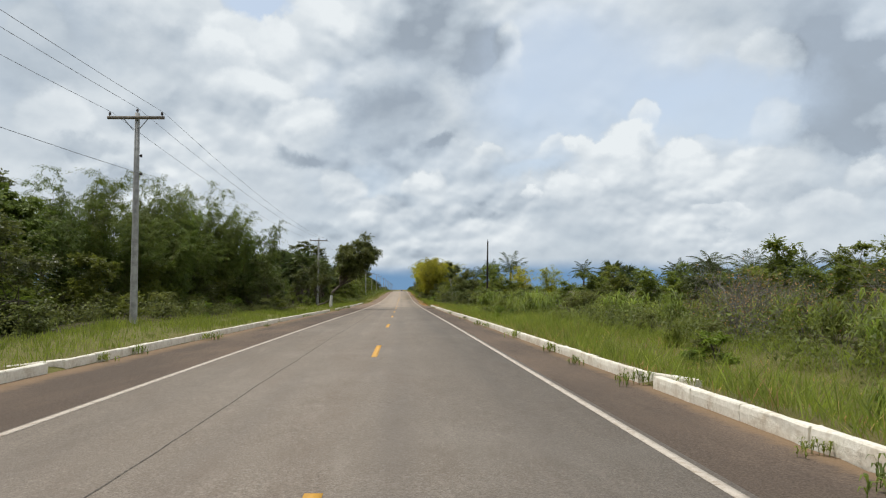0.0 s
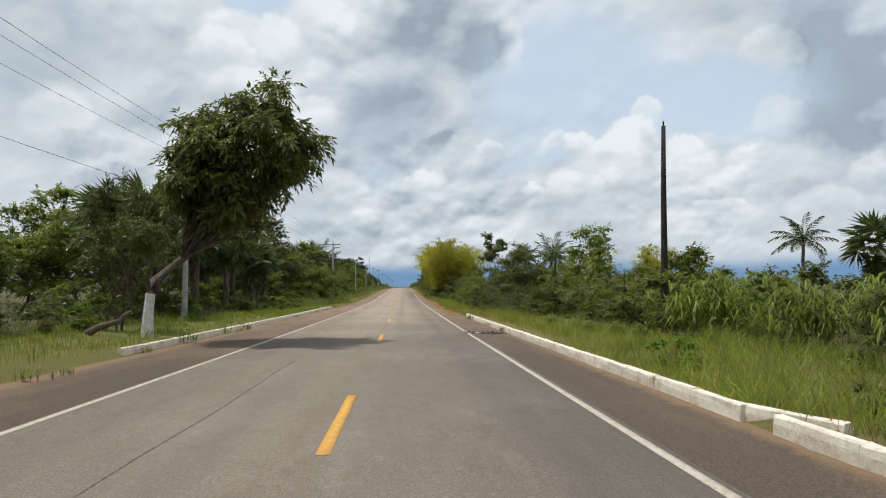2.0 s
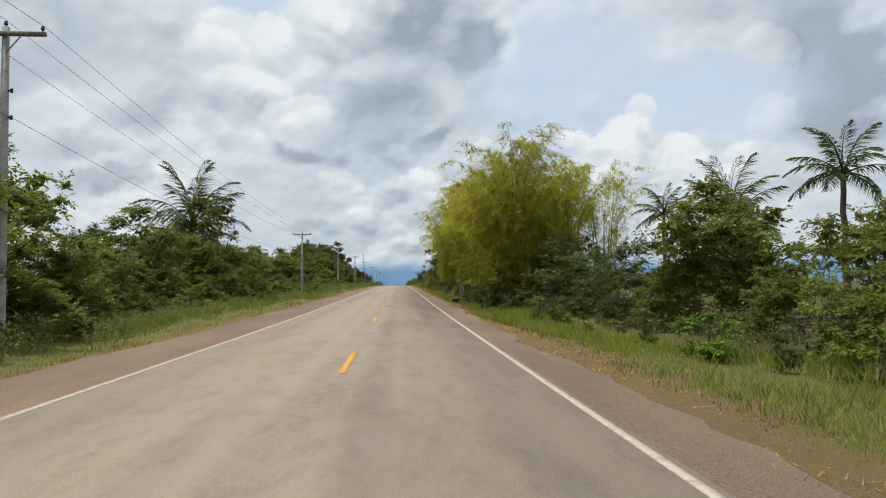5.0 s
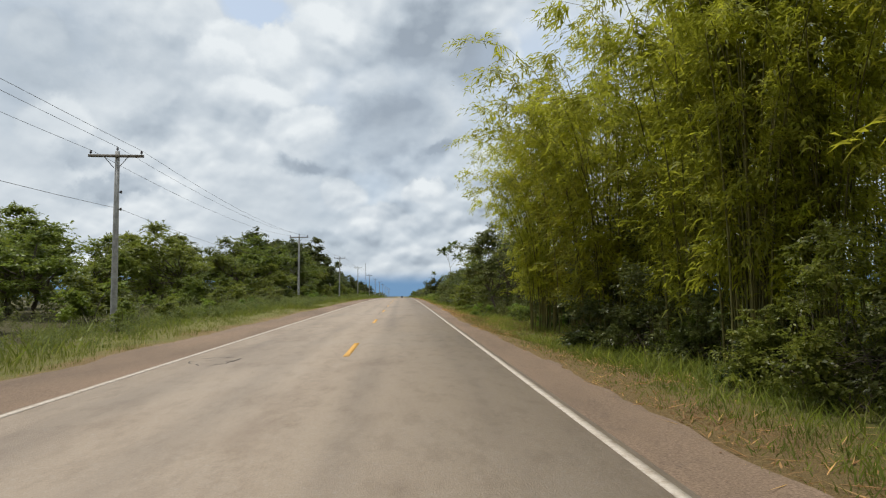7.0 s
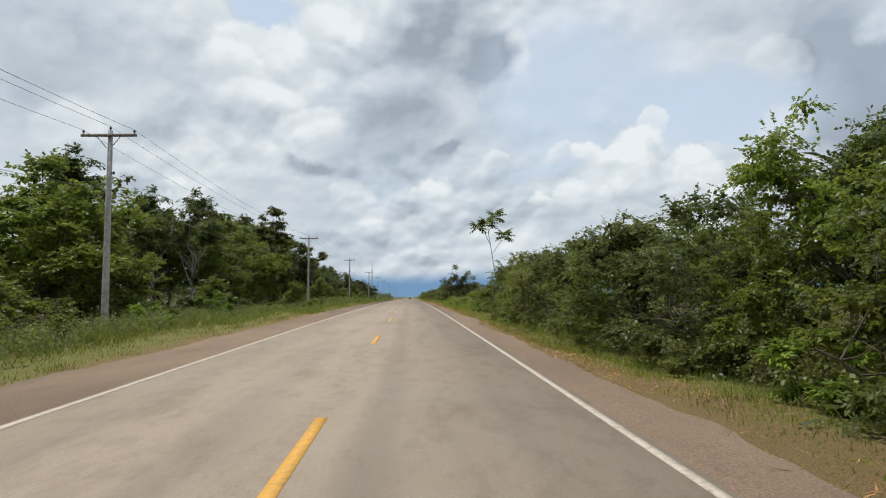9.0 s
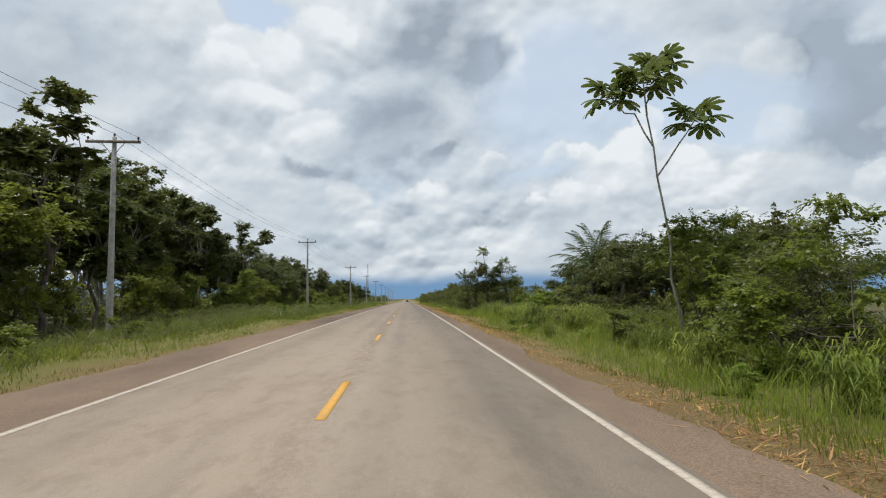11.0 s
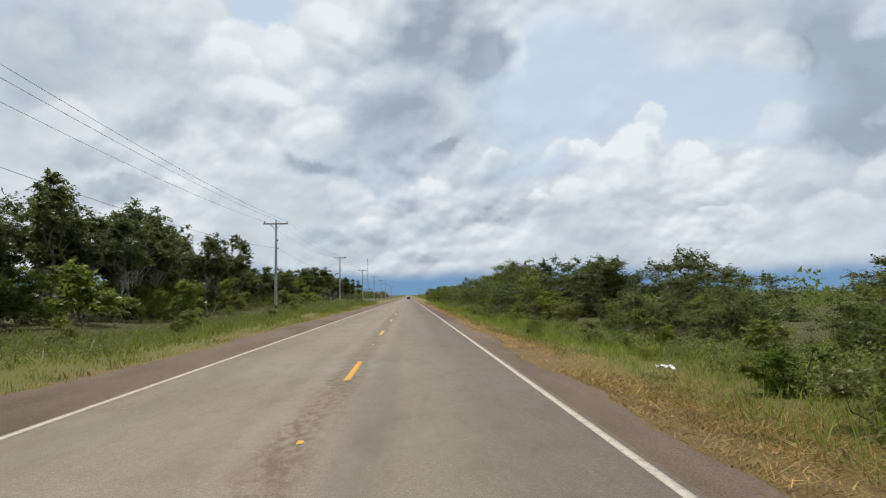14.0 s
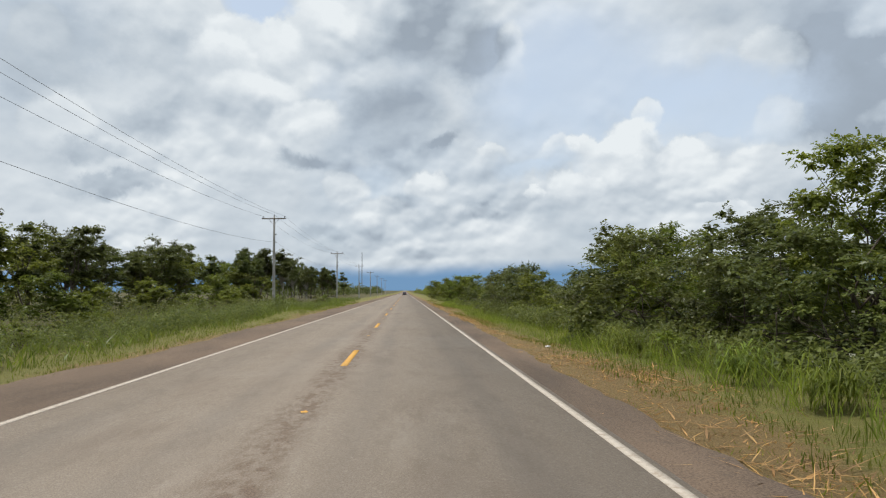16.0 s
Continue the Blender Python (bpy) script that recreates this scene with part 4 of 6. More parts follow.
def dead_bush(label, seed, h, rad):
    rng = np.random.default_rng(seed)
    top = thing("bare_bush", label, "shrub")
    sh = Shape()
    for i in range(34):
        e = np.array([rng.normal() * rad * 0.6, rng.normal() * rad * 0.6, h * rng.uniform(0.55, 1.0)])
        p = bend((rng.normal() * rad * 0.3, rng.normal() * rad * 0.3, -0.1), e, rng, 6, 0.06)
        sh.tube(p, np.linspace(0.024, 0.007, 6), 4)
        for k in range(9):
            st = p[rng.integers(2, 6)]
            sh.tube(bend(st, st + unit(rng, 1)[0] * rng.uniform(0.3, 0.9) + np.array([0, 0, 0.25]), rng, 3, 0.1), (0.009, 0.006, 0.003), 3)
    part("branchwork", sh.mesh("branchwork", DEADWOOD), top)
    lv = Shape()
    n = 500
    lv.leaves(rng.normal(size=(n, 3)) * (rad * 0.55, rad * 0.55, h * 0.22) + np.array([0, 0, h * 0.55]), unit(rng, n), 0.10, 0.05, rng)
    part("withered_foliage", lv.mesh("withered_foliage", STRAW), top)
    return top, h


def cane_tuft(label, seed, h, n, name="cane_grass"):
    rng = np.random.default_rng(seed)
    top = thing(name, label, "tall grass")
    sh = Shape()
    for i in range(n):
        b = np.array([rng.normal() * 0.45, rng.normal() * 0.45, -0.05])
        hh = h * rng.uniform(0.45, 0.85)
        lean = rng.normal(size=2) * 0.14 * hh
        e = b + np.array([lean[0], lean[1], hh])
        sh.tube(np.array([b, (b + e) / 2, e]), (0.012, 0.010, 0.006), 3)
        for k in range(6):
            f = rng.uniform(0.25, 1.0)
            p = b + (e - b) * f
            a = rng.uniform(0, 2 * np.pi)
            ln = rng.uniform(0.6, 1.1) * h * 0.36
            o = np.array([math.cos(a), math.sin(a), 0])
            sd = np.array([-math.sin(a), math.cos(a), 0]) * 0.026
            q = [p, p + o * ln * 0.3 + np.array([0, 0, ln * 0.55]), p + o * ln * 0.75 + np.array([0, 0, ln * 0.6]), p + o * ln * 1.05 + np.array([0, 0, ln * 0.2])]
            V = [x + sd * sg * w for x, w in zip(q, (0.7, 1.0, 0.8, 0.1)) for sg in (-1, 1)]
            sh.add(V, [(2 * j, 2 * j + 1, 2 * j + 3, 2 * j + 2) for j in range(3)])
    part("leafage", sh.mesh("leafage", LEAF_CANE), top)
    return top, h


PROTO = {}


def kind(key, built):
    """Keeps a finished plant as the pattern for its copies."""
    PROTO[key] = [built[0], built[1], False]


def plant(key, x, y, h, turn=None, wide=1.0, sink=0.0):
    ob, h0, used = PROTO[key]
    s = h / h0
    turn = random.uniform(0, 360) if turn is None else turn
    m = pose(x, y, float(ground_z(x, y)) - sink, 0, 0, turn) @ Matrix.Diagonal((s * wide, s * wide, s, 1))
    if used:
        ob = copy_thing(ob, m)
    PROTO[key][2] = True
    ob.matrix_basis = m
    return ob


def belt(keys, y0, y1, x0, x1, n, h0, h1, wide=1.0, seed=0):
    """Plants n of the given kinds unevenly over a stretch beside the road."""
    rng = random.Random(seed)
    for i in range(n):
        y = y0 + (y1 - y0) * (i + rng.random()) / n
        x = rng.uniform(x0, x1)
        random.seed(seed * 1000 + i)
        plant(rng.choice(keys), x, y, rng.uniform(h0, h1), None, wide * rng.uniform(0.85, 1.2))


kind("tree_a", leafy_tree("broadleaf_tree", "green broadleaf tree with a dense uneven crown", "tree", 1, 8.0, 0.7, 2.9, 100, 62, 0.20, 0.13, LEAF, trunk_r=0.14))
kind("tree_b", leafy_tree("broadleaf_tree", "green broadleaf tree with several thin stems", "tree", 2, 7.0, 0.5, 2.5, 90, 62, 0.19, 0.125, LEAF, trunk_r=0.13, stems=3))
kind("tree_c", leafy_tree("broadleaf_tree", "dark green broadleaf tree with a full crown", "tree", 3, 8.0, 0.5, 2.8, 115, 66, 0.21, 0.135, LEAF_DARK, trunk_r=0.15, stems=2))
kind("tall_a", leafy_tree("forest_tree", "tall forest tree with a slim pale trunk", "tree", 4, 14.0, 3.2, 2.8, 120, 56, 0.34, 0.22, LEAF_DARK, BARK_PALE, 0.16, top_heavy=0.25))
kind("tall_b", leafy_tree("forest_tree", "tall forest tree with a narrow leafy crown", "tree", 5, 13.0, 1.8, 2.3, 110, 56, 0.34, 0.22, LEAF_DARK, BARK_PALE, 0.15))
kind("slim", leafy_tree("forest_tree", "slim dark tree with a narrow tapering crown", "tree", 6, 10.0, 2.0, 1.3, 60, 44, 0.30, 0.2, LEAF_DARK, BARK, 0.11))
kind("airy", leafy_tree("forest_tree", "thin tree with small leaf tufts on bare limbs", "tree", 7, 12.0, 6.0, 2.3, 36, 90, 0.30, 0.2, LEAF_DARK, BARK_PALE, 0.12, top_heavy=0.3, stems=2))
kind("feather_a", leafy_tree("feathery_tree", "tall feathery green tree with drooping sprays", "tree", 8, 11.0, 1.0, 3.0, 150, 74, 0.36, 0.17, LEAF_FEATHER, BARK, 0.12, stems=4, droop=0.5))
kind("shrub_a", shrub("shrub", "leafy green roadside shrub", 11, 2.2, 1.3, 26, 44, 0.18, 0.10, LEAF_SHRUB))
kind("shrub_b", shrub("shrub", "dense green roadside shrub with small leaves", 12, 1.8, 1.4, 26, 42, 0.16, 0.09, LEAF))
kind("shrub_c", shrub("shrub", "dark green spreading shrub", 13, 2.4, 1.5, 26, 44, 0.18, 0.10, LEAF_DARK))
kind("shrub_d", shrub("shrub", "bright yellow-green leafy shrub", 14, 1.6, 1.1, 22, 56, 0.2, 0.09, LEAF_BRIGHT))
kind("bush_a", leafy_tree("bush", "big green bush with leaves down to the ground", "bush", 15, 5.0, 0.1, 2.2, 100, 46, 0.165, 0.10, LEAF, trunk_r=0.08, stems=4))
kind("bush_b", leafy_tree("bush", "big dark green bush with leaves down to the ground", "bush", 16, 5.0, 0.05, 2.3, 100, 46, 0.165, 0.10, LEAF_DARK, trunk_r=0.08, stems=4))
kind("bush_c", leafy_tree("bush", "big light green bush with leaves down to the ground", "bush", 17, 4.5, 0.05, 2.2, 100, 44, 0.16, 0.095, LEAF_SHRUB, trunk_r=0.07, stems=5))
kind("bamboo_a", bamboo("tall yellow-green bamboo clump arching over the verge", 21, 12.0, 4.2, 25, None, 34, 28))
kind("bamboo_b", bamboo("tall yellow-green bamboo clump with drooping tips", 22, 12.0, 3.6, 25, None, 34, 28))
kind("bamboo_green_a", bamboo("tall dark green bamboo thicket with feathery plumes", 58, 12.0, 3.4, 22, LEAF_FEATHER, 30, 26))
kind("bamboo_green_b", bamboo("slender green bamboo thicket with feathery tips", 59, 12.0, 2.4, 16, LEAF_FEATHER, 30, 26))
kind("palm_a", palm("feather_palm", "feather palm with arching dark green fronds", 24, 6.0, 2.8, 16))
kind("palm_b", palm("feather_palm", "feather palm with a thick short trunk and long fronds", 25, 3.6, 4.0, 18, 0.2, 8, 0.8))
kind("palm_young", palm("feather_palm", "young palm with a few upright pale fronds", 26, 2.6, 2.6, 7, 0.09, 22, 0.7))
kind("fan_a", fan_palm("fan palm with round split leaves", 27, 5.2))
kind("fan_b", fan_palm("fan palm with a skirt of hanging leaves", 28, 4.6, 1.2, 16, 8))
kind("cecropia_a", cecropia("slender tree with an umbrella of big lobed leaves", 29, 8.0))
kind("cecropia_b", cecropia("branching tree with umbrellas of big lobed leaves", 30, 11.0, 4, 1.5))
kind("bare", dead_bush("grey leafless thorny bush", 31, 3.2, 1.5))
kind("cane_a", cane_tuft("tall green cane grass with broad blades", 32, 2.3, 34))
kind("cane_b", cane_tuft("tall green cane grass, partly yellowed", 33, 2.0, 30))

kind("tree_far", leafy_tree("broadleaf_tree", "green broadleaf tree among the woods", "tree", 51, 8.0, 1.0, 2.9, 96, 52, 0.25, 0.16, LEAF, trunk_r=0.14))
kind("tall_far", leafy_tree("forest_tree", "tall forest tree among the woods", "tree", 52, 13.0, 2.0, 2.8, 120, 50, 0.31, 0.20, LEAF_DARK, BARK_PALE, 0.16))
kind("bush_far", leafy_tree("bush", "rounded green bush among the woods", "bush", 53, 5.0, 0.1, 2.3, 84, 46, 0.22, 0.14, LEAF, trunk_r=0.08, stems=3))
kind("feather_far", leafy_tree("feathery_tree", "feathery green tree among the woods", "tree", 54, 11.0, 1.0, 3.0, 90, 36, 0.5, 0.24, LEAF_FEATHER, BARK, 0.12, stems=3, droop=0.5))

kind("shrub_far", shrub("shrub", "low green undergrowth shrub", 55, 2.2, 1.4, 24, 46, 0.2, 0.12, LEAF))
kind("bamboo_far", bamboo("tall yellow-green bamboo clump behind the first row", 56, 12.0, 3.6, 20, None, 22, 20))

kind("weed", cane_tuft("scraggy green weed tuft at the road edge", 57, 0.6, 12, "weed"))

# ---- planting, left of the road ----

belt(["shrub_a", "shrub_b", "shrub_d", "shrub_a"], 4, 86, -16, -11.5, 20, 1.1, 1.9, 1.1, 1)
belt(["feather_a", "bamboo_green_a"], 28, 72, -22, -16.5, 14, 6.0, 8.4, 1.15, 2)
belt(["feather_far", "tall_far"], 22, 80, -32, -22, 12, 7, 9.5, 1.1, 3)
belt(["bush_b", "bush_far"], 25, 88, -18.5, -15.5, 16, 3.5, 5.5, 1.1, 4)
plant("bamboo_green_a", -18.0, 76.5, 13.6, 20, 0.95)
plant("bamboo_green_b", -15.2, 80.5, 9.0, 120, 1.1)
plant("bamboo_green_a", -16.5, 78.0, 12.0, 200, 0.9)
plant("bamboo_green_b", -13.6, 84.0, 10.4, 90, 0.8)
plant("bamboo_green_a", -16.8, 85.0, 11.8, 60, 0.9)
plant("bamboo_green_a", -15.6, 89.5, 8.6, 150, 0.9)
belt(["bush_b", "feather_a", "bush_b"], 79, 97, -18.0, -13.6, 11, 3.6, 6.0, 1.0, 76)
plant("palm_a", -29.0, 55.0, 11.5, 40)
belt(["bush_far", "shrub_c"], 88, 140, -18, -13.5, 15, 1.8, 3.0, 1.1, 5)
belt(["fan_a", "fan_b"], 106, 142, -18, -12.0, 15, 6.8, 8.6, 1.0, 6)
belt(["tree_far"], 95, 150, -30, -21, 9, 8, 10.5, 1.1, 7)
belt(["shrub_a", "shrub_b", "shrub_d"], 90, 186, -13.0, -9.8, 26, 0.9, 1.7, 1.1, 8)
plant("tall_a", -22.5, 176.0, 15.6, 10, 1.3)
belt(["tree_far", "tree_c", "fan_a", "tree_far"], 142, 192, -19, -12.0, 13, 6.0, 9.0, 1.1, 9)
belt(["bush_far"], 142, 196, -13.5, -10.5, 14, 2.6, 4.2, 1.1, 10)
belt(["tree_far", "tall_far"], 150, 200, -34, -22, 8, 9, 12, 1.2, 11)
plant("palm_b", -17.4, 222.0, 11.6, 40, 0.8)
plant("tree_b", -15.5, 221.0, 9.6, 40, 0.9)
plant("bush_a", -11.5, 208.5, 4.5, 40)
belt(["bush_far"], 198, 250, -20, -13.5, 15, 3.6, 5.6, 1.15, 12)
belt(["shrub_a", "shrub_b", "shrub_d", "shrub_far"], 198, 345, -13, -9.5, 34, 0.9, 1.8, 1.15, 13)
plant("cecropia_a", -19.0, 236.0, 7.2)
belt(["tree_far"], 215, 345, -27, -16.5, 30, 5.0, 7.4, 1.25, 14)
belt(["tree_far", "tall_far"], 225, 360, -40, -26, 16, 8.0, 10.5, 1.3, 15)
belt(["shrub_far", "bush_far"], 245, 345, -16.5, -13.5, 18, 2.0, 3.2, 1.2, 16)
belt(["tall_far", "tree_far"], 318, 350, -26, -18, 9, 9.0, 11.5, 1.1, 17)
plant("slim", -18.5, 377.0, 15.0, 0, 1.3)
belt(["slim", "tree_far", "tall_b"], 352, 384, -24, -17.5, 9, 8.5, 12.0, 1.1, 18)
belt(["tall_a", "tall_b", "airy"], 378, 426, -31, -20.0, 22, 13.0, 16.4, 1.2, 19)
belt(["bush_far", "tree_far"], 350, 440, -21, -16.5, 18, 3.2, 5.2, 1.1, 20)
plant("airy", -21.2, 438.5, 14.2, 60, 1.0)
plant("tall_a", -24.0, 431.0, 12.0, 120, 0.9)
belt(["tall_b", "tree_c", "tall_far"], 418, 446, -31, -22.5, 11, 8.5, 11.0, 1.1, 70)
belt(["tall_b", "tall_far", "tree_c"], 440, 470, -27, -20.5, 12, 7.5, 9.8, 1.0, 21)
belt(["tall_far", "slim", "tall_far"], 470, 506, -28, -18.5, 16, 8, 10.8, 1.0, 22)
plant("tall_a", -21.8, 522.0, 11.0, 0, 0.85)
belt(["bush_far", "shrub_far"], 440, 600, -24, -16, 28, 2.2, 4.2, 1.2, 23)
belt(["slim", "slim", "tree_far"], 520, 620, -34, -22, 40, 5.8, 7.6, 1.1, 24)
belt(["tall_far", "slim", "tree_c"], 500, 575, -31, -22, 18, 5.6, 7.8, 1.1, 68)
belt(["slim", "tall_far", "slim"], 610, 780, -34, -23, 56, 8.0, 10.8, 1.1, 67)
belt(["shrub_a", "shrub_b", "shrub_far"], 346, 600, -13.5, -9.8, 40, 0.8, 1.5, 1.2, 25)
for x, y, h in ((-10.3, 437.0, 1.6), (-10.6, 441.5, 1.9), (-9.8, 415.0, 1.3), (-10.2, 402.0, 1.4)):
    plant("shrub_d", x, y, h, None, 1.2)

belt(["bamboo_green_a", "bamboo_green_b"], 52, 90, -22, -16.5, 13, 8.5, 11.5, 1.1, 64)
belt(["tall_far", "slim", "tall_far"], 425, 520, -33, -24, 26, 6.8, 9.4, 1.15, 65)
belt(["bush_far"], 425, 520, -24, -20, 18, 2.4, 4.0, 1.2, 66)

# ---- planting, right of the road ----
belt(["shrub_d", "cane_b", "cane_a", "shrub_a"], 6, 116, 7.4, 11.5, 44, 0.5, 1.05, 1.2, 61)
belt(["shrub_c", "bush_b", "bush_a"], 202, 242, 7.9, 9.2, 17, 1.6, 3.0, 1.0, 62)
belt(["shrub_d", "cane_a", "cane_b"], 345, 520, 7.4, 10.4, 44, 0.5, 1.0, 1.2, 63)
belt(["cane_a", "cane_b"], 20, 62, 12.0, 17.5, 26, 1.4, 2.2, 1.2, 31)
belt(["cane_a", "cane_a", "cane_b"], 62, 98, 11.0, 16.0, 22, 1.6, 2.5, 1.2, 32)
belt(["bush_c", "shrub_a", "bush_a", "shrub_b"], 52, 98, 11.5, 17.5, 20, 1.5, 2.8, 1.1, 73)
plant("palm_a", 20.0, 154.0, 8.2, 30)
plant("palm_a", 16.0, 152.0, 7.2, 80)
belt(["fan_b", "palm_a"], 60, 112, 22, 44, 7, 4.6, 6.0, 1.0, 74)
belt(["bare"], 27, 41, 12.0, 19.5, 9, 1.7, 2.5, 1.2, 33)
belt(["bush_b", "tree_c"], 36, 60, 21, 30, 7, 3.0, 4.4, 1.1, 69)
belt(["bush_far"], 18, 100, 18, 30, 24, 2.4, 4.0, 1.15, 34)
belt(["bush_far", "tree_far", "palm_a"], 50, 125, 26, 55, 26, 3.8, 6.2, 1.2, 35)
plant("palm_a", 29.4, 116.0, 7.2, 30)
plant("fan_b", 33.5, 113.6, 7.4, 30, 1.1)
plant("palm_b", 44.0, 92.0, 7.0, 70)
plant("palm_a", 52.0, 88.0, 7.2, 10)
plant("palm_a", 56.0, 100.0, 7.8, 90)
plant("bamboo_b", 31.0, 148.0, 8.6, 0, 1.0)
plant("bamboo_a", 27.0, 160.0, 9.0, 60, 1.0)
plant("bamboo_b", 21.0, 122.0, 5.8, 60, 0.9)
plant("bamboo_a", 18.5, 137.0, 6.2, 10, 0.9)
belt(["shrub_c", "shrub_a", "bush_far"], 92, 116, 10.5, 15.0, 12, 1.6, 3.0, 1.1, 36)
belt(["bush_far"], 98, 160, 14.5, 21, 18, 3.0, 4.4, 1.1, 37)
plant("tree_b", 15.4, 120.0, 7.2, 30, 0.9)
belt(["bush_a", "bush_b", "bush_c"], 98, 126, 10.0, 13.0, 14, 2.0, 3.1, 1.1, 59)
plant("bamboo_b", 12.2, 120.0, 2.9, 0, 1.3)
plant("airy", 11.1, 144.0, 9.2, 10, 0.9)
plant("tree_c", 13.6, 141.5, 7.2, 50, 1.0)
plant("tree_c", 12.0, 139.0, 5.2, 150, 1.0)
belt(["bush_a", "bush_c", "bush_b"], 122, 192, 9.2, 12.5, 13, 2.6, 4.2, 1.05, 38)
belt(["bush_far", "tree_far"], 150, 200, 12.5, 24.0, 14, 4.0, 6.0, 1.1, 39)
belt(["shrub_a", "shrub_c", "shrub_d"], 118, 196, 7.8, 9.2, 18, 0.8, 1.6, 1.0, 40)
plant("palm_b", 36.0, 229.0, 14.0, 30, 0.8)
plant("palm_a", 30.0, 232.0, 12.0, 30, 0.9)
plant("palm_a", 22.0, 190.0, 9.0, 30, 0.9)
belt(["bamboo_a", "bamboo_b"], 203, 249, 8.5, 9.8, 14, 10.5, 13.0, 1.0, 41)
belt(["bamboo_far"], 203, 250, 12.0, 17.0, 12, 11.0, 13.5, 1.1, 42)
belt(["shrub_c", "shrub_a"], 200, 240, 7.3, 8.4, 12, 0.7, 1.5, 1.0, 43)
belt(["bush_b"], 194, 258, 10.6, 13.5, 24, 3.6, 5.6, 1.2, 44)
for x, y, h in ((8.2, 251.5, 12.0), (8.8, 255.0, 11.0), (10.6, 208.0, 12.6), (11.4, 213.0, 12.8)):
    plant("bamboo_a", x, y, h, None, 0.95)
for k, x, y, h in (("bush_b", 11.5, 219.5, 5.2), ("bush_b", 13.2, 223.0, 5.4), ("bush_b", 12.2, 216.0, 5.0), ("bush_b", 10.8, 257.5, 3.4), ("bush_b", 11.8, 260.0, 4.2), ("bush_a", 10.8, 263.5, 3.2), ("bush_b", 12.0, 262.0, 4.6), ("bush_a", 12.4, 258.0, 4.4)):
    plant(k, x, y, h)
belt(["shrub_d", "shrub_b"], 252, 267, 7.6, 10.0, 10, 0.6, 1.1, 1.1, 77)
plant("tree_c", 8.3, 267.0, 6.7, 15, 1.0)
plant("tree_c", 10.8, 270.6, 6.5, 100, 1.0)
plant("tree_b", 13.4, 267.0, 5.0, 75, 0.9)
belt(["bush_a", "bush_c", "bush_b"], 272, 330, 8.0, 9.6, 15, 3.6, 5.4, 1.0, 45)
belt(["tree_a", "tree_a", "tree_c"], 276, 332, 10.5, 14.0, 12, 4.4, 6.2, 1.05, 46)
belt(["tree_far"], 272, 345, 15, 26, 14, 4.5, 7.0, 1.2, 47)
belt(["shrub_a", "shrub_b", "shrub_d"], 262, 340, 6.6, 7.6, 18, 0.6, 1.3, 1.0, 48)
for x, y, h in ((17.0, 303.0, 7.0), (23.5, 324.0, 8.6), (16.5, 262.0, 6.6)):
    plant("palm_a", x, y, h)
plant("tree_a", 11.4, 294.0, 6.7, 30, 0.95)
plant("tree_a", 11.3, 276.5, 7.4, 70, 0.6)
plant("cecropia_b", 12.7, 367.0, 11.2, 20)
belt(["bush_a", "tree_b", "bush_b"], 330, 372, 9.5, 16.0, 13, 3.6, 5.6, 1.1, 49)
belt(["cane_b", "cane_a", "shrub_a"], 345, 400, 8.0, 11.0, 24, 0.9, 1.5, 1.1, 50)
belt(["tree_c", "bush_b", "tree_c"], 372, 416, 18.0, 27, 22, 5.0, 7.2, 1.15, 51)
belt(["shrub_a", "bush_c", "shrub_d"], 390, 408, 12.0, 18.0, 12, 1.8, 3.0, 1.1, 71)
plant("palm_b", 24.0, 419.5, 10.0, 20, 0.8)
plant("palm_b", 19.0, 404.0, 7.8, 20, 1.0)
plant("tree_c", 22.5, 411.0, 6.6, 20, 1.1)
plant("bush_b", 19.5, 408.0, 4.0, 20, 1.2)
for x, y, h in ((31.0, 424.0, 8.6), (35.5, 421.0, 9.0), (27.0, 412.0, 7.2), (38.0, 429.0, 9.2), (23.5, 406.0, 6.2), (30.0, 405.0, 7.0), (18.5, 412.5, 5.0), (22.0, 420.0, 6.4)):
    plant("tree_c", x, y, h, None, 1.15)
plant("cecropia_a", 12.0, 426.0, 8.0, 0)
plant("cecropia_a", 14.6, 426.5, 6.5, 20)
belt(["cane_b", "cane_a"], 380, 408, 8.4, 12.5, 26, 1.0, 1.5, 1.1, 60)
for k, x, y, h in (("tree_c", 10.8, 426.5, 6.6), ("bush_b", 9.6, 429.0, 3.8), ("tree_c", 13.6, 427.5, 6.4), ("bush_a", 15.4, 426.0, 4.0), ("bush_b", 12.6, 424.5, 3.6), ("bush_c", 9.0, 431.5, 3.4)):
    plant(k, x, y, h, None, 0.92)
plant("palm_young", 9.6, 432.0, 5.2, 10)
belt(["bush_b", "bush_c", "bush_b", "bush_a"], 432, 480, 10.4, 16.0, 22, 1.6, 2.7, 1.15, 52)
belt(["bush_b"], 436, 482, 16.0, 28.0, 14, 3.0, 4.4, 1.2, 53)
belt(["bush_b", "tree_c", "bush_b"], 476, 502, 14, 26, 10, 4.4, 5.6, 1.15, 72)
belt(["bush_b", "bush_b", "bush_a"], 474, 522, 9.6, 12.5, 15, 3.2, 4.6, 1.1, 54)
belt(["bush_b", "tree_c"], 480, 530, 12.0, 24.0, 14, 3.4, 4.8, 1.2, 55)
belt(["bush_a", "bush_b", "bush_b"], 520, 570, 8.6, 12.0, 14, 3.0, 4.8, 1.1, 56)
belt(["tree_c", "bush_b", "bush_a"], 514, 532, 11.5, 18.0, 9, 4.4, 5.3, 1.15, 75)
belt(["bush_far", "tree_far"], 570, 700, 8.5, 18.0, 34, 3.0, 5.2, 1.2, 57)
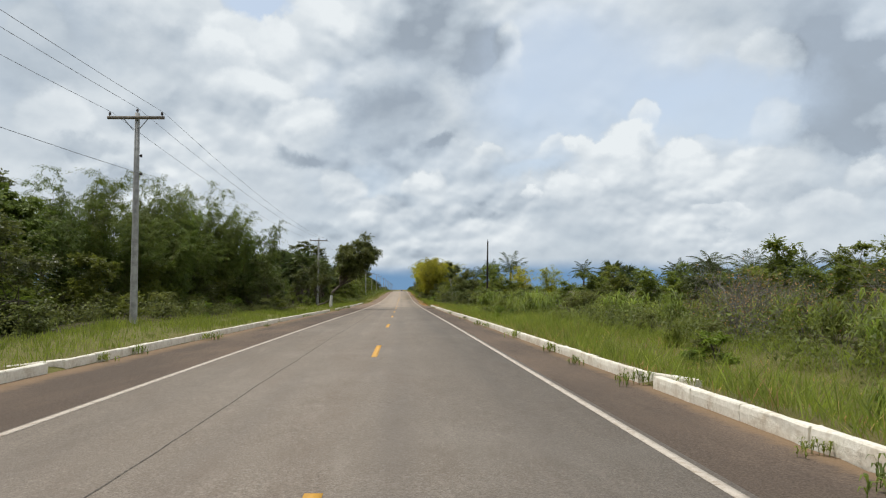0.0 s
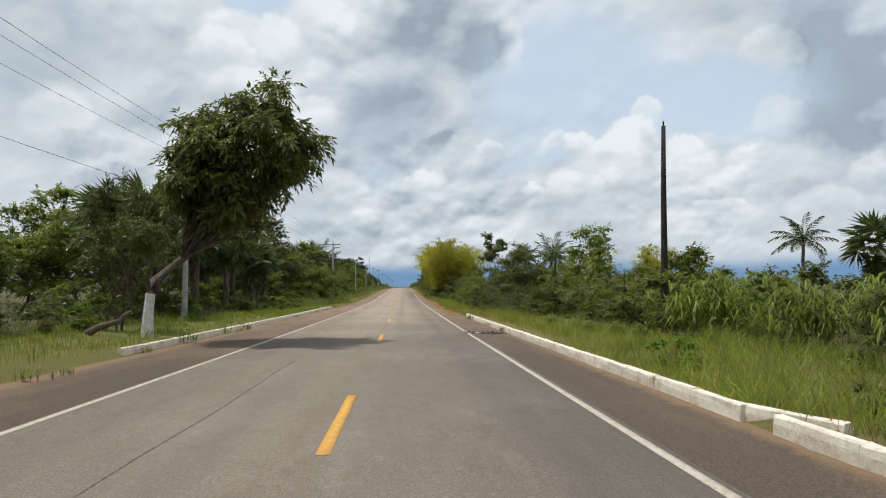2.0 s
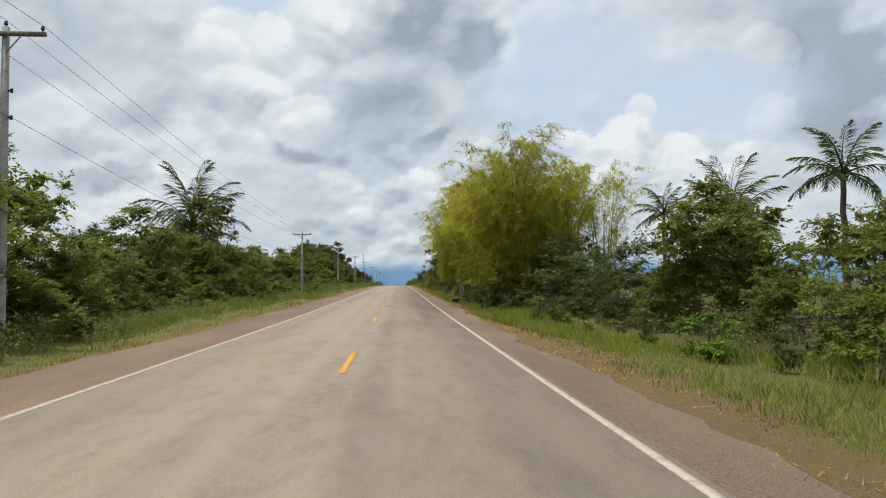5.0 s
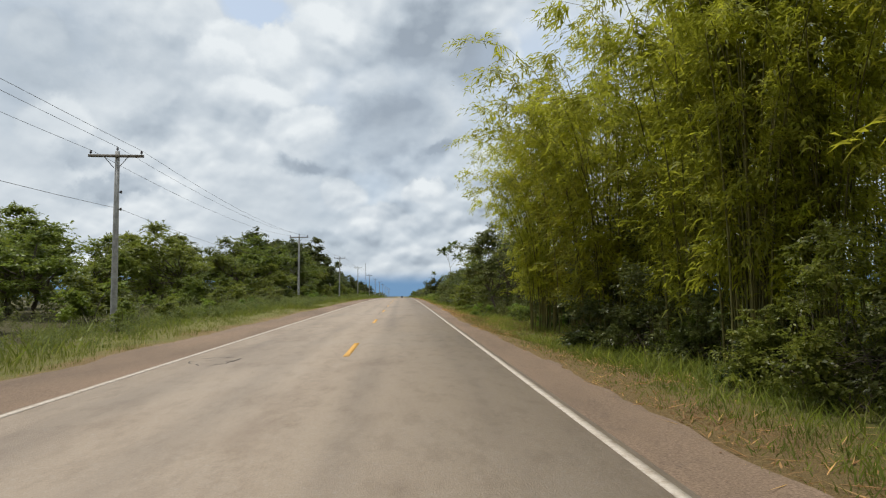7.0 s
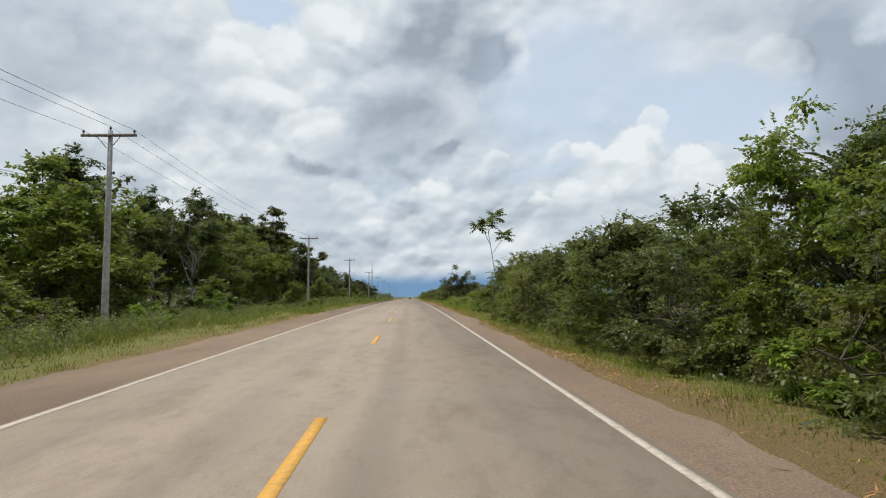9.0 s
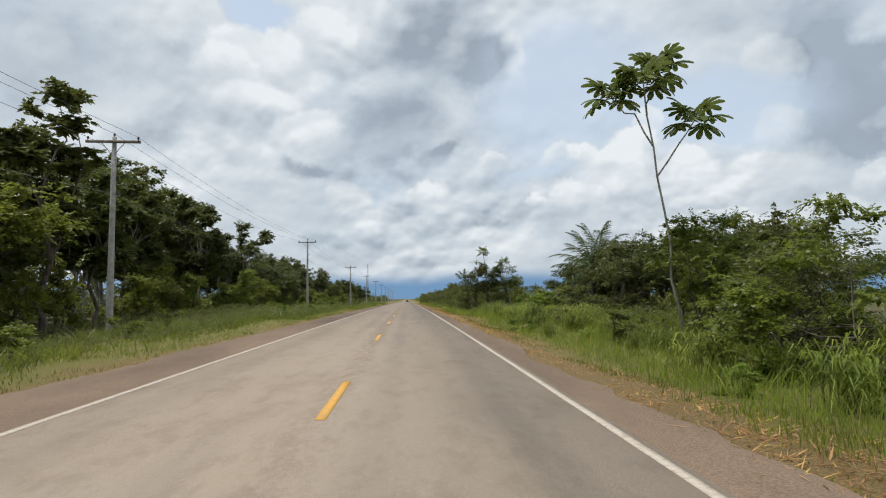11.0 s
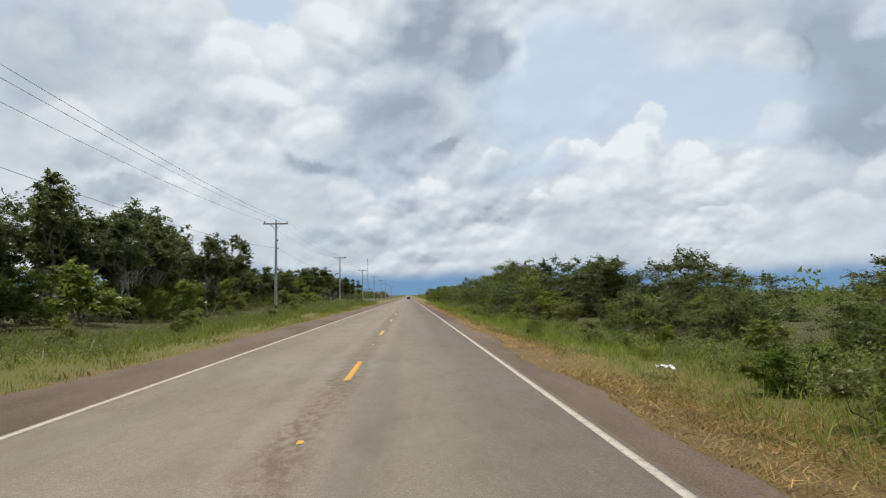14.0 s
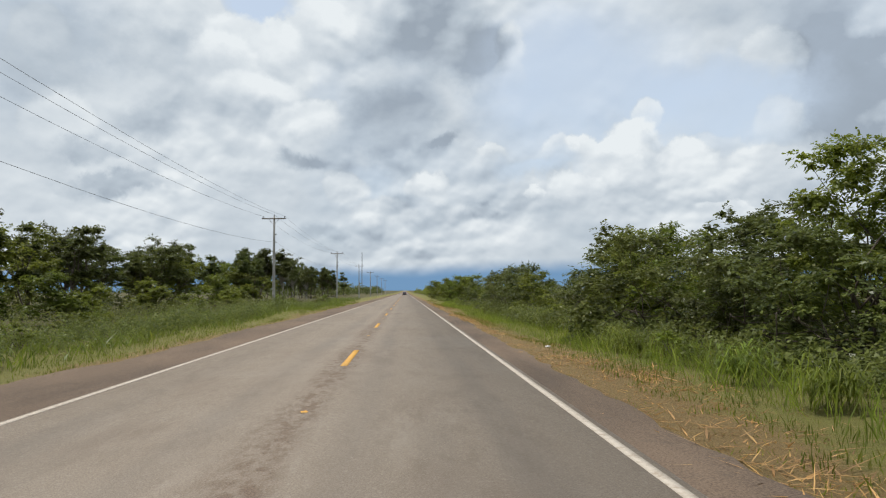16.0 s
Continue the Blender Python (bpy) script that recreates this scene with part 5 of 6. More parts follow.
belt(["shrub_a", "shrub_b", "shrub_c"], 436, 600, 7.4, 9.2, 28, 0.7, 1.4, 1.1, 58)
for k, x, y, h in (("tree_b", 12.4, 508.5, 5.8), ("tree_c", 11.8, 498.0, 5.4), ("tree_c", 13.6, 502.5, 5.8), ("tree_c", 15.5, 497.0, 5.8), ("tree_a", 14.5, 509.0, 5.4)):
    plant(k, x, y, h, None, 0.95)


def far_wood(name, label, y0, y1, x0, x1, n, h, seed, leaf):
    """Distant woods: many leaf clumps in one sheet of foliage."""
    rng = np.random.default_rng(seed)
    x, y = rng.uniform(x0, x1, n), rng.uniform(y0, y1, n)
    hh = h * rng.uniform(0.55, 1.0, n) * (0.8 + 0.3 * np.sin(y * 0.05 + x * 0.02))
    z0 = ground_z(x, y)
    per = 56 if h < 2 else 64
    u = unit(rng, n * per)
    c = np.repeat(np.stack([x, y, z0 + hh * 0.5], 1), per, 0)
    r = np.repeat(np.stack([hh * 0.42, hh * 0.42, hh * 0.5], 1), per, 0)
    P = c + u * r * rng.uniform(0.55, 1.0, (n * per, 1))
    big = np.repeat(hh, per) * rng.uniform(0.12, 0.21, n * per) * (0.68 if h < 2 else 0.95)
    A = unit(rng, n * per) + u * 0.3      # three-cornered leaf sprays
    A /= np.linalg.norm(A, axis=1)[:, None] + 1e-9
    side = np.cross(A, u * 0.5 + np.array([0, 0, 0.7]) + unit(rng, n * per) * 0.5)
    side *= (big * 0.375 / (np.linalg.norm(side, axis=1) + 1e-9))[:, None]
    P = P - u * big[:, None] * 0.4
    A *= big[:, None]
    k = rng.uniform(0.15, 0.75, (n * per, 1))
    V = np.stack([P - side + A * k * 0.5, P + side + A * k, P + A], 1).reshape(-1, 3)
    me = mesh_np(name, V, np.arange(len(V)).reshape(-1, 3), leaf)
    tagged(new(name, me), label, "undergrowth" if name == "undergrowth" else "woods", kind="stuff")


far_wood("far_woods", "distant green woods along the road", 700, 1300, -70, -22, 420, 9.0, 71, LEAF_DARK)
far_wood("far_woods", "distant green woods along the road", 690, 1300, 10, 70, 340, 6.0, 72, LEAF)
far_wood("far_woods", "distant woods behind the fields", 120, 900, 50, 190, 620, 6.0, 73, LEAF)
far_wood("far_woods", "distant woods behind the trees", 20, 600, -120, -36, 560, 9.0, 74, LEAF_DARK)
far_wood("far_woods", "dark treeline on the horizon", 900, 2600, 120, 1100, 420, 11.0, 75, LEAF_DARK)
far_wood("far_woods", "dark treeline on the horizon", 1000, 2600, -700, -60, 420, 12.0, 76, LEAF_DARK)

far_wood("undergrowth", "tangled low green undergrowth", 0, 620, 9.4, 18, 3800, 1.4, 77, LEAF_SHRUB)
far_wood("undergrowth", "tangled low green undergrowth", 0, 620, 18, 60, 2400, 2.0, 79, LEAF)
far_wood("undergrowth", "tangled low green undergrowth", 0, 620, -20, -10.6, 3600, 1.3, 78, LEAF_SHRUB)
far_wood("undergrowth", "knee-high weeds and seedlings along the verge", 142, 640, -12.0, -8.2, 4600, 1.05, 101, LEAF_SHRUB)
far_wood("undergrowth", "knee-high weeds and seedlings along the verge", 262, 345, 7.6, 10.6, 1000, 1.25, 102, LEAF_SHRUB)
far_wood("undergrowth", "knee-high weeds and seedlings along the verge", 430, 640, 7.8, 10.6, 2600, 1.25, 104, LEAF_SHRUB)

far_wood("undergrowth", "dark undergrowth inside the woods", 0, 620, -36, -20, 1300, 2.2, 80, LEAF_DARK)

# ---- grass ----


def grass(name, label, y0, y1, x0, x1, n, h0, h1, wide, leaf, seed, flat=0.25, clump=0.35):
    """Loose blades in tufts over a stretch of verge."""
    rng = np.random.default_rng(seed)
    k = n // 9
    cx, cy = rng.uniform(x0, x1, k), rng.uniform(y0, y1, k)
    ch = rng.uniform(0.45, 1.15, k) * (0.72 + 0.45 * np.sin(cx * 1.3 + cy * 0.21) * np.sin(cy * 0.37 + cx * 0.5))
    x = np.repeat(cx, 9) + rng.normal(size=k * 9) * clump * 0.5
    y = np.repeat(cy, 9) + rng.normal(size=k * 9) * clump * 0.5
    lo = min(abs(x0), abs(x1))
    ok = np.abs(x) > lo - 0.05
    x, y, ch = x[ok], y[ok], np.repeat(ch, 9)[ok]
    m = len(x)
    h = rng.uniform(h0, h1, m) * ch
    z = ground_z(x, y) - 0.02
    a = rng.uniform(0, 2 * np.pi, m)
    lean = rng.normal(size=(m, 2)) * (flat * h)[:, None]
    s = np.stack([np.cos(a), np.sin(a), 0 * a], 1) * (wide * rng.uniform(0.6, 1.3, m) / 2)[:, None]
    b = np.stack([x, y, z], 1)
    mid = b + np.stack([lean[:, 0] * 0.35, lean[:, 1] * 0.35, h * 0.45], 1)
    tip = b + np.stack([lean[:, 0], lean[:, 1], h], 1)
    V = np.stack([b, mid + s, tip, mid - s], 1).reshape(-1, 3)
    F = np.arange(4 * m).reshape(m, 4)
    tagged(new(name, mesh_np(name, V, F, leaf)), label, "grass", kind="stuff")


grass("grass", "lush green tall verge grass", -5, 90, 5.5, 12.5, 52000, 0.25, 0.9, 0.02, GRASS, 81, 0.5, 0.5)
grass("grass", "lush green tall verge grass", 88, 200, 6.1, 9.8, 34000, 0.2, 0.8, 0.02, GRASS, 82, 0.4, 0.5)
grass("grass", "lush green verge grass behind the kerb", -5, 145, -12.0, -6.6, 42000, 0.15, 0.55, 0.022, GRASS, 83)
grass("grass", "green verge grass beside the shoulder", 140, 350, -10.8, -5.9, 42000, 0.08, 0.32, 0.018, GRASS, 84)
grass("grass", "green verge grass beside the shoulder", 345, 600, -10.8, -5.7, 48000, 0.08, 0.32, 0.018, GRASS, 85)
grass("grass", "short trampled verge grass", 112, 260, 5.5, 7.4, 24000, 0.08, 0.26, 0.018, GRASS, 86)
grass("grass", "green verge grass beside the shoulder", 250, 350, 5.2, 8.2, 24000, 0.06, 0.3, 0.018, GRASS, 87)
grass("grass", "tall green verge grass", 345, 600, 6.5, 9.8, 50000, 0.2, 0.95, 0.02, GRASS, 88, 0.4, 0.5)
grass("grass", "short verge grass beside the shoulder", 345, 620, 5.4, 7.0, 26000, 0.08, 0.26, 0.018, GRASS, 89)
grass("grass", "ragged green grass at the foot of the bamboo", 190, 345, 6.3, 8.4, 16000, 0.15, 0.55, 0.02, GRASS, 94, 0.5, 0.5)
grass("dry_grass", "dry straw-coloured cut grass", 110, 620, 4.42, 6.6, 50000, 0.03, 0.10, 0.022, STRAW, 90, 2.8, 0.6)
grass("dry_grass", "long orange-brown cut stalks lying on the verge", 112, 600, 4.42, 6.6, 22000, 0.05, 0.14, 0.026, STRAW, 93, 3.2, 0.8)
grass("dry_grass", "dry straw-coloured cut grass", 140, 600, -6.6, -5.55, 16000, 0.03, 0.08, 0.014, STRAW, 91, 3.0)
grass("dry_grass", "long orange-brown cut stalks lying on the verge", 340, 540, 4.42, 6.2, 12000, 0.05, 0.12, 0.022, STRAW, 95, 3.2, 0.7)
grass("grass", "short patchy green grass among the straw", 112, 600, 4.42, 6.2, 26000, 0.03, 0.13, 0.014, GRASS, 96, 0.7, 0.6)
grass("dry_grass", "heaped orange-brown cut straw on the verge", 433, 446, 4.6, 7.3, 12000, 0.10, 0.26, 0.022, STRAW, 97, 1.6, 0.7)
grass("dry_grass", "heaped orange-brown cut straw on the verge", 262, 280, 4.6, 6.8, 7000, 0.06, 0.18, 0.022, STRAW, 98, 2.0, 0.7)
grass("dry_grass", "heaped orange-brown cut straw on the verge", 126, 150, 4.6, 7.0, 7000, 0.06, 0.18, 0.022, STRAW, 99, 2.0, 0.7)
grass("grass", "short green grass beside the shoulder", 188, 262, 4.95, 6.6, 14000, 0.05, 0.2, 0.016, GRASS, 100, 0.6, 0.5)
grass("grass", "lush yellow-green tall grass beside the trees", 186, 280, 6.0, 9.5, 22000, 0.18, 0.55, 0.022, GRASS, 103, 0.6, 0.6)
grass("grass", "tall yellow-green grass in front of the trees", 345, 424, 9.5, 17.0, 40000, 0.4, 1.1, 0.03, GRASS, 107, 0.4, 0.6)
grass("dry_grass", "long straw-coloured stalks on the verge", 246, 268, 4.9, 8.5, 9000, 0.08, 0.3, 0.02, STRAW, 108, 1.6, 0.7)
grass("weeds", "waist-high green weeds behind the verge", 142, 380, -13.0, -7.6, 30000, 0.2, 0.75, 0.045, LEAF, 105, 0.6, 1.0)
grass("weeds", "waist-high green weeds behind the verge", 380, 620, -13.0, -7.6, 30000, 0.2, 0.75, 0.045, LEAF, 106, 0.6, 1.0)
grass("dry_grass", "dry brown stalks in the grass", 0, 120, 5.5, 10.0, 8000, 0.2, 0.6, 0.014, STRAW, 92, 0.4)

# ---- kerbs ----
kerb_run("kerb", 5.25, 1, -20, 115.5, (21.7, 49.0, 77.0, 96.0), 3)
kerb_run("kerb", -6.35, -1, -20, 80.6, (25.0, 51.0), 4)
kerb_run("kerb", -6.35, -1, 87.6, 139.5, (117.0,), 5)

wr = random.Random(8)
for i in range(40):      # weeds in the gutter
    if i % 2:
        x, y = 5.16 + wr.uniform(-0.25, 0.05), wr.uniform(8, 114)
    else:
        x, y = -6.15 + wr.uniform(-0.1, 0.3), wr.uniform(8, 138)
    w = plant("weed", x, y, wr.uniform(0.15, 0.42), None, 0.8)
    w.location.z = float(road_z(y)) - 0.02

# ---- utility poles and wires ----
POLES = [(-11.6, -26.0), (-10.6, 40.6), (-10.8, 106.8), (-10.3, 180.0), (-11.65, 251.5), (-12.1, 309.7), (-12.4, 371.0), (-12.35, 432.7), (-12.0, 499.3), (-12.2, 564.5),
         (-12.2, 630.0), (-12.2, 695.0), (-12.2, 760.0), (-12.2, 825.0), (-12.2, 890.0), (-12.2, 955.0)]
POLE_H = 9.85
SUNK = {251.5: 1.55, 309.7: 0.8, 371.0: 0.4, 180.0: 0.3, 499.3: 0.25}   # poles that stand deeper beside the embankment


def pole_proto():
    top = thing("utility_pole", "grey concrete utility pole with a timber crossarm", "utility pole", "roadside utility poles")
    s = Shape()
    s.tube(np.array([(0, 0, -0.4), (0, 0, 3.0), (0, 0, 6.0), (0, 0, POLE_H - 0.3), (0, 0, POLE_H - 0.28)]), (0.165, 0.145, 0.125, 0.10, 0.01), 12)
    part("pole", smooth_shade(s.mesh("pole", CONCRETE)), top)
    s = Shape()
    s.box((0, -0.15, POLE_H - 0.55), (2.44, 0.10, 0.12))
    arm = part("crossarm", s.mesh("crossarm", TIMBER), top, "weathered timber crossarm")
    for sg in (-1, 1):
        s = Shape()
        s.tube(np.array([(sg * 0.52, -0.15, POLE_H - 0.6), (sg * 0.10, -0.14, POLE_H - 1.1)]), (0.02, 0.02), 5)
        part("brace", s.mesh("brace", STEEL), top)
    s = Shape()
    z = np.array([0, 0.06, 0.07, 0.11, 0.12, 0.17, 0.19])
    s.tube(np.stack([0 * z, 0 * z, z], 1), (0.02, 0.02, 0.06, 0.06, 0.045, 0.05, 0.01), 8)
    ins = smooth_shade(s.mesh("insulator", PORCELAIN))
    for x, y, zz in ((-1.12, -0.15, POLE_H - 0.49), (1.12, -0.15, POLE_H - 0.49), (0, 0, POLE_H - 0.3)):
        part("insulator", ins, arm if x else top, "dark glazed insulator").location = (x, y, zz)
    for zz in (POLE_H - 3.0, POLE_H - 2.2):
        s = Shape()
        s.box((0.13, 0, zz), (0.12, 0.05, 0.05))
        s.tube(np.array([(0.2, 0, zz - 0.06), (0.2, 0, zz + 0.06)]), (0.045, 0.045), 8)
        part("bracket", s.mesh("bracket", PORCELAIN), top)
    return top


first = pole_proto()
for i, (x, y) in enumerate(POLES):
    m = pose(x, y, float(road_z(y)) - SUNK.get(y, 0.0), 0, random.Random(i).uniform(-0.5, 0.5), random.Random(i + 50).uniform(-3, 3))
    if i == 0:
        first.matrix_basis = m
    else:
        copy_thing(first, m)


def cable(a, b, sag, name="overhead_wire", r=0.009):
    t = np.linspace(0, 1, 13)[:, None]
    p = np.asarray(a) * (1 - t) + np.asarray(b) * t
    p[:, 2] -= (4 * sag * t * (1 - t))[:, 0]
    s = Shape()
    s.tube(p, np.full(13, r), 4)
    tagged(new(name, s.mesh(name, WIRE)), "thin grey overhead wire strung between poles", "overhead wire", "overhead wires")


for (xa, ya), (xb, yb) in zip(POLES[:11], POLES[1:12]):
    za, zb = float(road_z(ya)) - SUNK.get(ya, 0.0), float(road_z(yb)) - SUNK.get(yb, 0.0)
    for dx, dz, sag in ((-1.12, -0.31, 0.75), (0.0, -0.12, 0.7), (1.12, -0.31, 0.75), (0.2, -3.0, 0.9)):
        cable((xa + dx, ya - 0.12, za + POLE_H + dz), (xb + dx, yb - 0.12, zb + POLE_H + dz), sag)
for x, y in ((107.0, 567.0), (120.0, 750.0), (95.0, 390.0)):
    copy_thing(first, pose(x, y, float(ground_z(x, y)), 0, 0, 12))

# lone dark post
post = thing("timber_post", "tall dark bare timber post in the verge", "post")
s = Shape()
s.tube(np.array([(0, 0, -0.3), (0.02, 0, 3), (0.05, 0, 6), (0.10, 0, 8.6), (0.10, 0, 8.62)]), (0.15, 0.135, 0.11, 0.085, 0.01), 10)
part("pole", smooth_shade(s.mesh("pole", CREOSOTE)), post)
s = Shape()
s.tube(np.array([(0.10, 0, 8.6), (0.10, 0, 8.72), (0.10, 0, 8.82)]), (0.02, 0.045, 0.02), 8)
part("cap", s.mesh("cap", PORCELAIN), post)
post.matrix_basis = pose(11.75, 96.6, float(ground_z(11.75, 96.6)))

# ---- the tree that leans over the road ----
lean_tree, _ = leafy_tree("leaning_tree", "big dark leaning tree with a limewashed trunk", "tree", 40, 9.0, 2.6, 2.4, 190, 80, 0.36, 0.12, LEAF_DARK, BARK, 0.17, (2.2, -0.3), stems=1, droop=0.6, painted=True, shift=(2.3, 0.0))
lean_tree.matrix_basis = pose(-7.5, 92.4, float(ground_z(-7.5, 92.4))) @ Matrix.Diagonal((0.88, 0.92, 1.04, 1))
plant("tree_c", -9.3, 94.6, 5.8, 20, 0.62)
plant("tree_c", -11.8, 101.0, 5.4, 70, 0.9)
log = thing("fallen_branch", "dark fallen branch stub beside the kerb", "branch")
s = Shape()
s.tube(bend((0, 0, 0.05), (1.3, 0.2, 0.75), np.random.default_rng(3), 6, 0.05), np.linspace(0.13, 0.05, 6), 7)
part("stem", smooth_shade(s.mesh("stem", BARK)), log)
log.matrix_basis = pose(-9.0, 91.4, float(ground_z(-9.0, 91.4)))

# ---- a lone bamboo culm bent over the verge ----
culm = thing("leaning_bamboo", "single thin bamboo bent over with a drooping leafy tip", "bamboo")
rngb = np.random.default_rng(44)
t = np.linspace(0, 1, 12)
pts = np.stack([-2.3 * t ** 1.6, 6.6 * t ** 1.3, 8.6 * np.sin(t * 2.35) * (1 - 0.06 * t)], 1)
s = Shape()
s.tube(pts, np.linspace(0.028, 0.005, 12), 5)
part("culm", smooth_shade(s.mesh("culm", CULM)), culm)
lv = Shape()
for q in rngb.uniform(0.72, 1.0, 26):
    b = np.array([np.interp(q, t, pts[:, k]) for k in range(3)])
    tw = unit(rngb, 1)[0] * (1, 1, 0.3) + np.array([0, 0, -0.35])
    p = b + tw * rngb.uniform(0.05, 0.6, 7)[:, None]
    lv.leaves(p, tw + rngb.normal(size=(7, 3)) * 0.45 + np.array([0, 0, -0.3]), rngb.uniform(0.15, 0.26, 7), rngb.uniform(0.025, 0.04, 7), rngb, 0.04, 0.25, np.array([0, 0, 0.8]) + rngb.normal(size=(7, 3)) * 0.7)
part("foliage", lv.mesh("foliage", LEAF_BAMBOO), culm)
culm.matrix_basis = pose(12.2, 255.4, float(ground_z(12.2, 255.4)))

# ---- bench and stakes under the bamboo ----
bench = thing("plank_bench", "rough weathered plank bench under the bamboo", "bench")
for k in (-0.13, 0.13):
    s = Shape()
    s.box((k, 0, 0.46), (0.24, 1.5, 0.045), 0.03 * k)
    part("plank", s.mesh("plank", TIMBER), bench)
for yy in (-0.5, 0.5):
    s = Shape()
    s.box((0, yy, 0.2), (0.42, 0.14, 0.48))
    part("leg", s.mesh("leg", CREOSOTE), bench)
bench.matrix_basis = pose(5.85, 215.4, float(ground_z(5.85, 215.4)), 0, 0, 8) @ Matrix.Diagonal((0.85, 0.9, 0.78, 1))
for x, y, h, tilt in ((6.05, 214.6, 1.45, 7), (6.5, 217.6, 1.4, 9), (6.1, 220.5, 0.9, -4)):
    st = thing("wooden_stake", "weathered grey wooden fence stake", "stake", "stakes under the bamboo")
    s = Shape()
    s.tube(np.array([(0, 0, -0.2), (0.01, 0, h * 0.5), (0, 0.01, h), (0, 0.01, h + 0.01)]), (0.065, 0.06, 0.055, 0.005), 7)
    part("pole", smooth_shade(s.mesh("pole", TIMBER)), st)
    st.matrix_basis = pose(x, y, float(ground_z(x, y)), 0, tilt, 0)

# ---- debris ----
rngs = np.random.default_rng(5)
th = np.linspace(0, 2 * np.pi, 72, endpoint=False)
rr = 1 + 0.3 * np.convolve(np.tile(rngs.normal(size=72), 2), np.ones(5) / 5, "same")[:72] + 0.12 * rngs.normal(size=72)
px, py = 4.4 + 0.62 * rr * np.cos(th), 96.6 + 0.42 * rr * np.sin(th)
bm = bmesh.new()
bm.faces.new([bm.verts.new((a, b, float(road_z(b)) + 0.009)) for a, b in zip(px, py)])
bmesh.ops.triangulate(bm, faces=bm.faces[:])
tagged(new("asphalt_spill", mesh_bm("asphalt_spill", bm, CRACK)), "dark stain of spilled asphalt on the shoulder", "road stain", kind="structure")
rngd = np.random.default_rng(12)
for i in range(34):
    bm = bmesh.new()
    bmesh.ops.create_icosphere(bm, subdivisions=1, radius=1.0)
    sx, sy, sz = rngd.uniform(0.02, 0.075, 3) * (1, 1, 0.6)
    for v in bm.verts:
        v.co = Vector((v.co.x * sx, v.co.y * sy, v.co.z * sz)) * rngd.uniform(0.75, 1.2)
    x, y = 4.45 + rngd.normal() * 0.42, 96.6 + rngd.normal() * 0.5
    ob = new("asphalt_lump", mesh_bm("asphalt_lump", bm, RUBBLE))
    ob.location = (x, y, float(road_z(y)) + sz * 0.4)
    tagged(ob, "broken dark asphalt lump on the shoulder", "rubble", "broken asphalt lumps")
for x, y, w in ((6.9, 445.0, 0.22), (3.95, 96.0, 0.08), (4.4, 130.0, 0.09), (5.4, 512.0, 0.10)):
    bm = bmesh.new()
    bmesh.ops.create_grid(bm, x_segments=5, y_segments=4, size=0.5)
    for v in bm.verts:
        v.co = Vector((v.co.x * w * 1.7, v.co.y * w, rngd.uniform(0, w * 0.45)))
    bmesh.ops.solidify(bm, geom=bm.faces[:], thickness=0.004)
    ob = new("litter", mesh_bm("litter", bm, LITTER))
    ob.location = (x, y, max(float(road_z(y)), float(ground_z(x, y))) + 0.03)
    tagged(ob, "crumpled white scrap of litter on the verge", "litter")

# ---- far lattice mast ----
mast = thing("lattice_mast", "tall grey lattice radio mast in the distance", "mast")
MH = 92.0
for i in range(3):
    a = i * 2 * math.pi / 3
    s = Shape()
    s.tube(np.array([(2.2 * math.cos(a), 2.2 * math.sin(a), 0), (0.9 * math.cos(a), 0.9 * math.sin(a), MH)]), (0.28, 0.22), 5)
    part("leg", s.mesh("leg", STEEL), mast)
s = Shape()
for k in range(22):
    for i in range(3):
        a, b = i * 2 * math.pi / 3, (i + 1) * 2 * math.pi / 3
        z0, z1 = MH * k / 22, MH * (k + 1) / 22
        r0, r1 = 2.2 - 1.3 * k / 22, 2.2 - 1.3 * (k + 1) / 22
        s.tube(np.array([(r0 * math.cos(a), r0 * math.sin(a), z0), (r1 * math.cos(b), r1 * math.sin(b), z1)]), (0.12, 0.12), 4)
part("lattice", s.mesh("lattice", STEEL), mast)
mast.matrix_basis = pose(-100, 2100, float(ground_z(-100, 2100)))

# ---- the car far ahead ----
car = thing("car", "dark car far ahead on the road", "car")


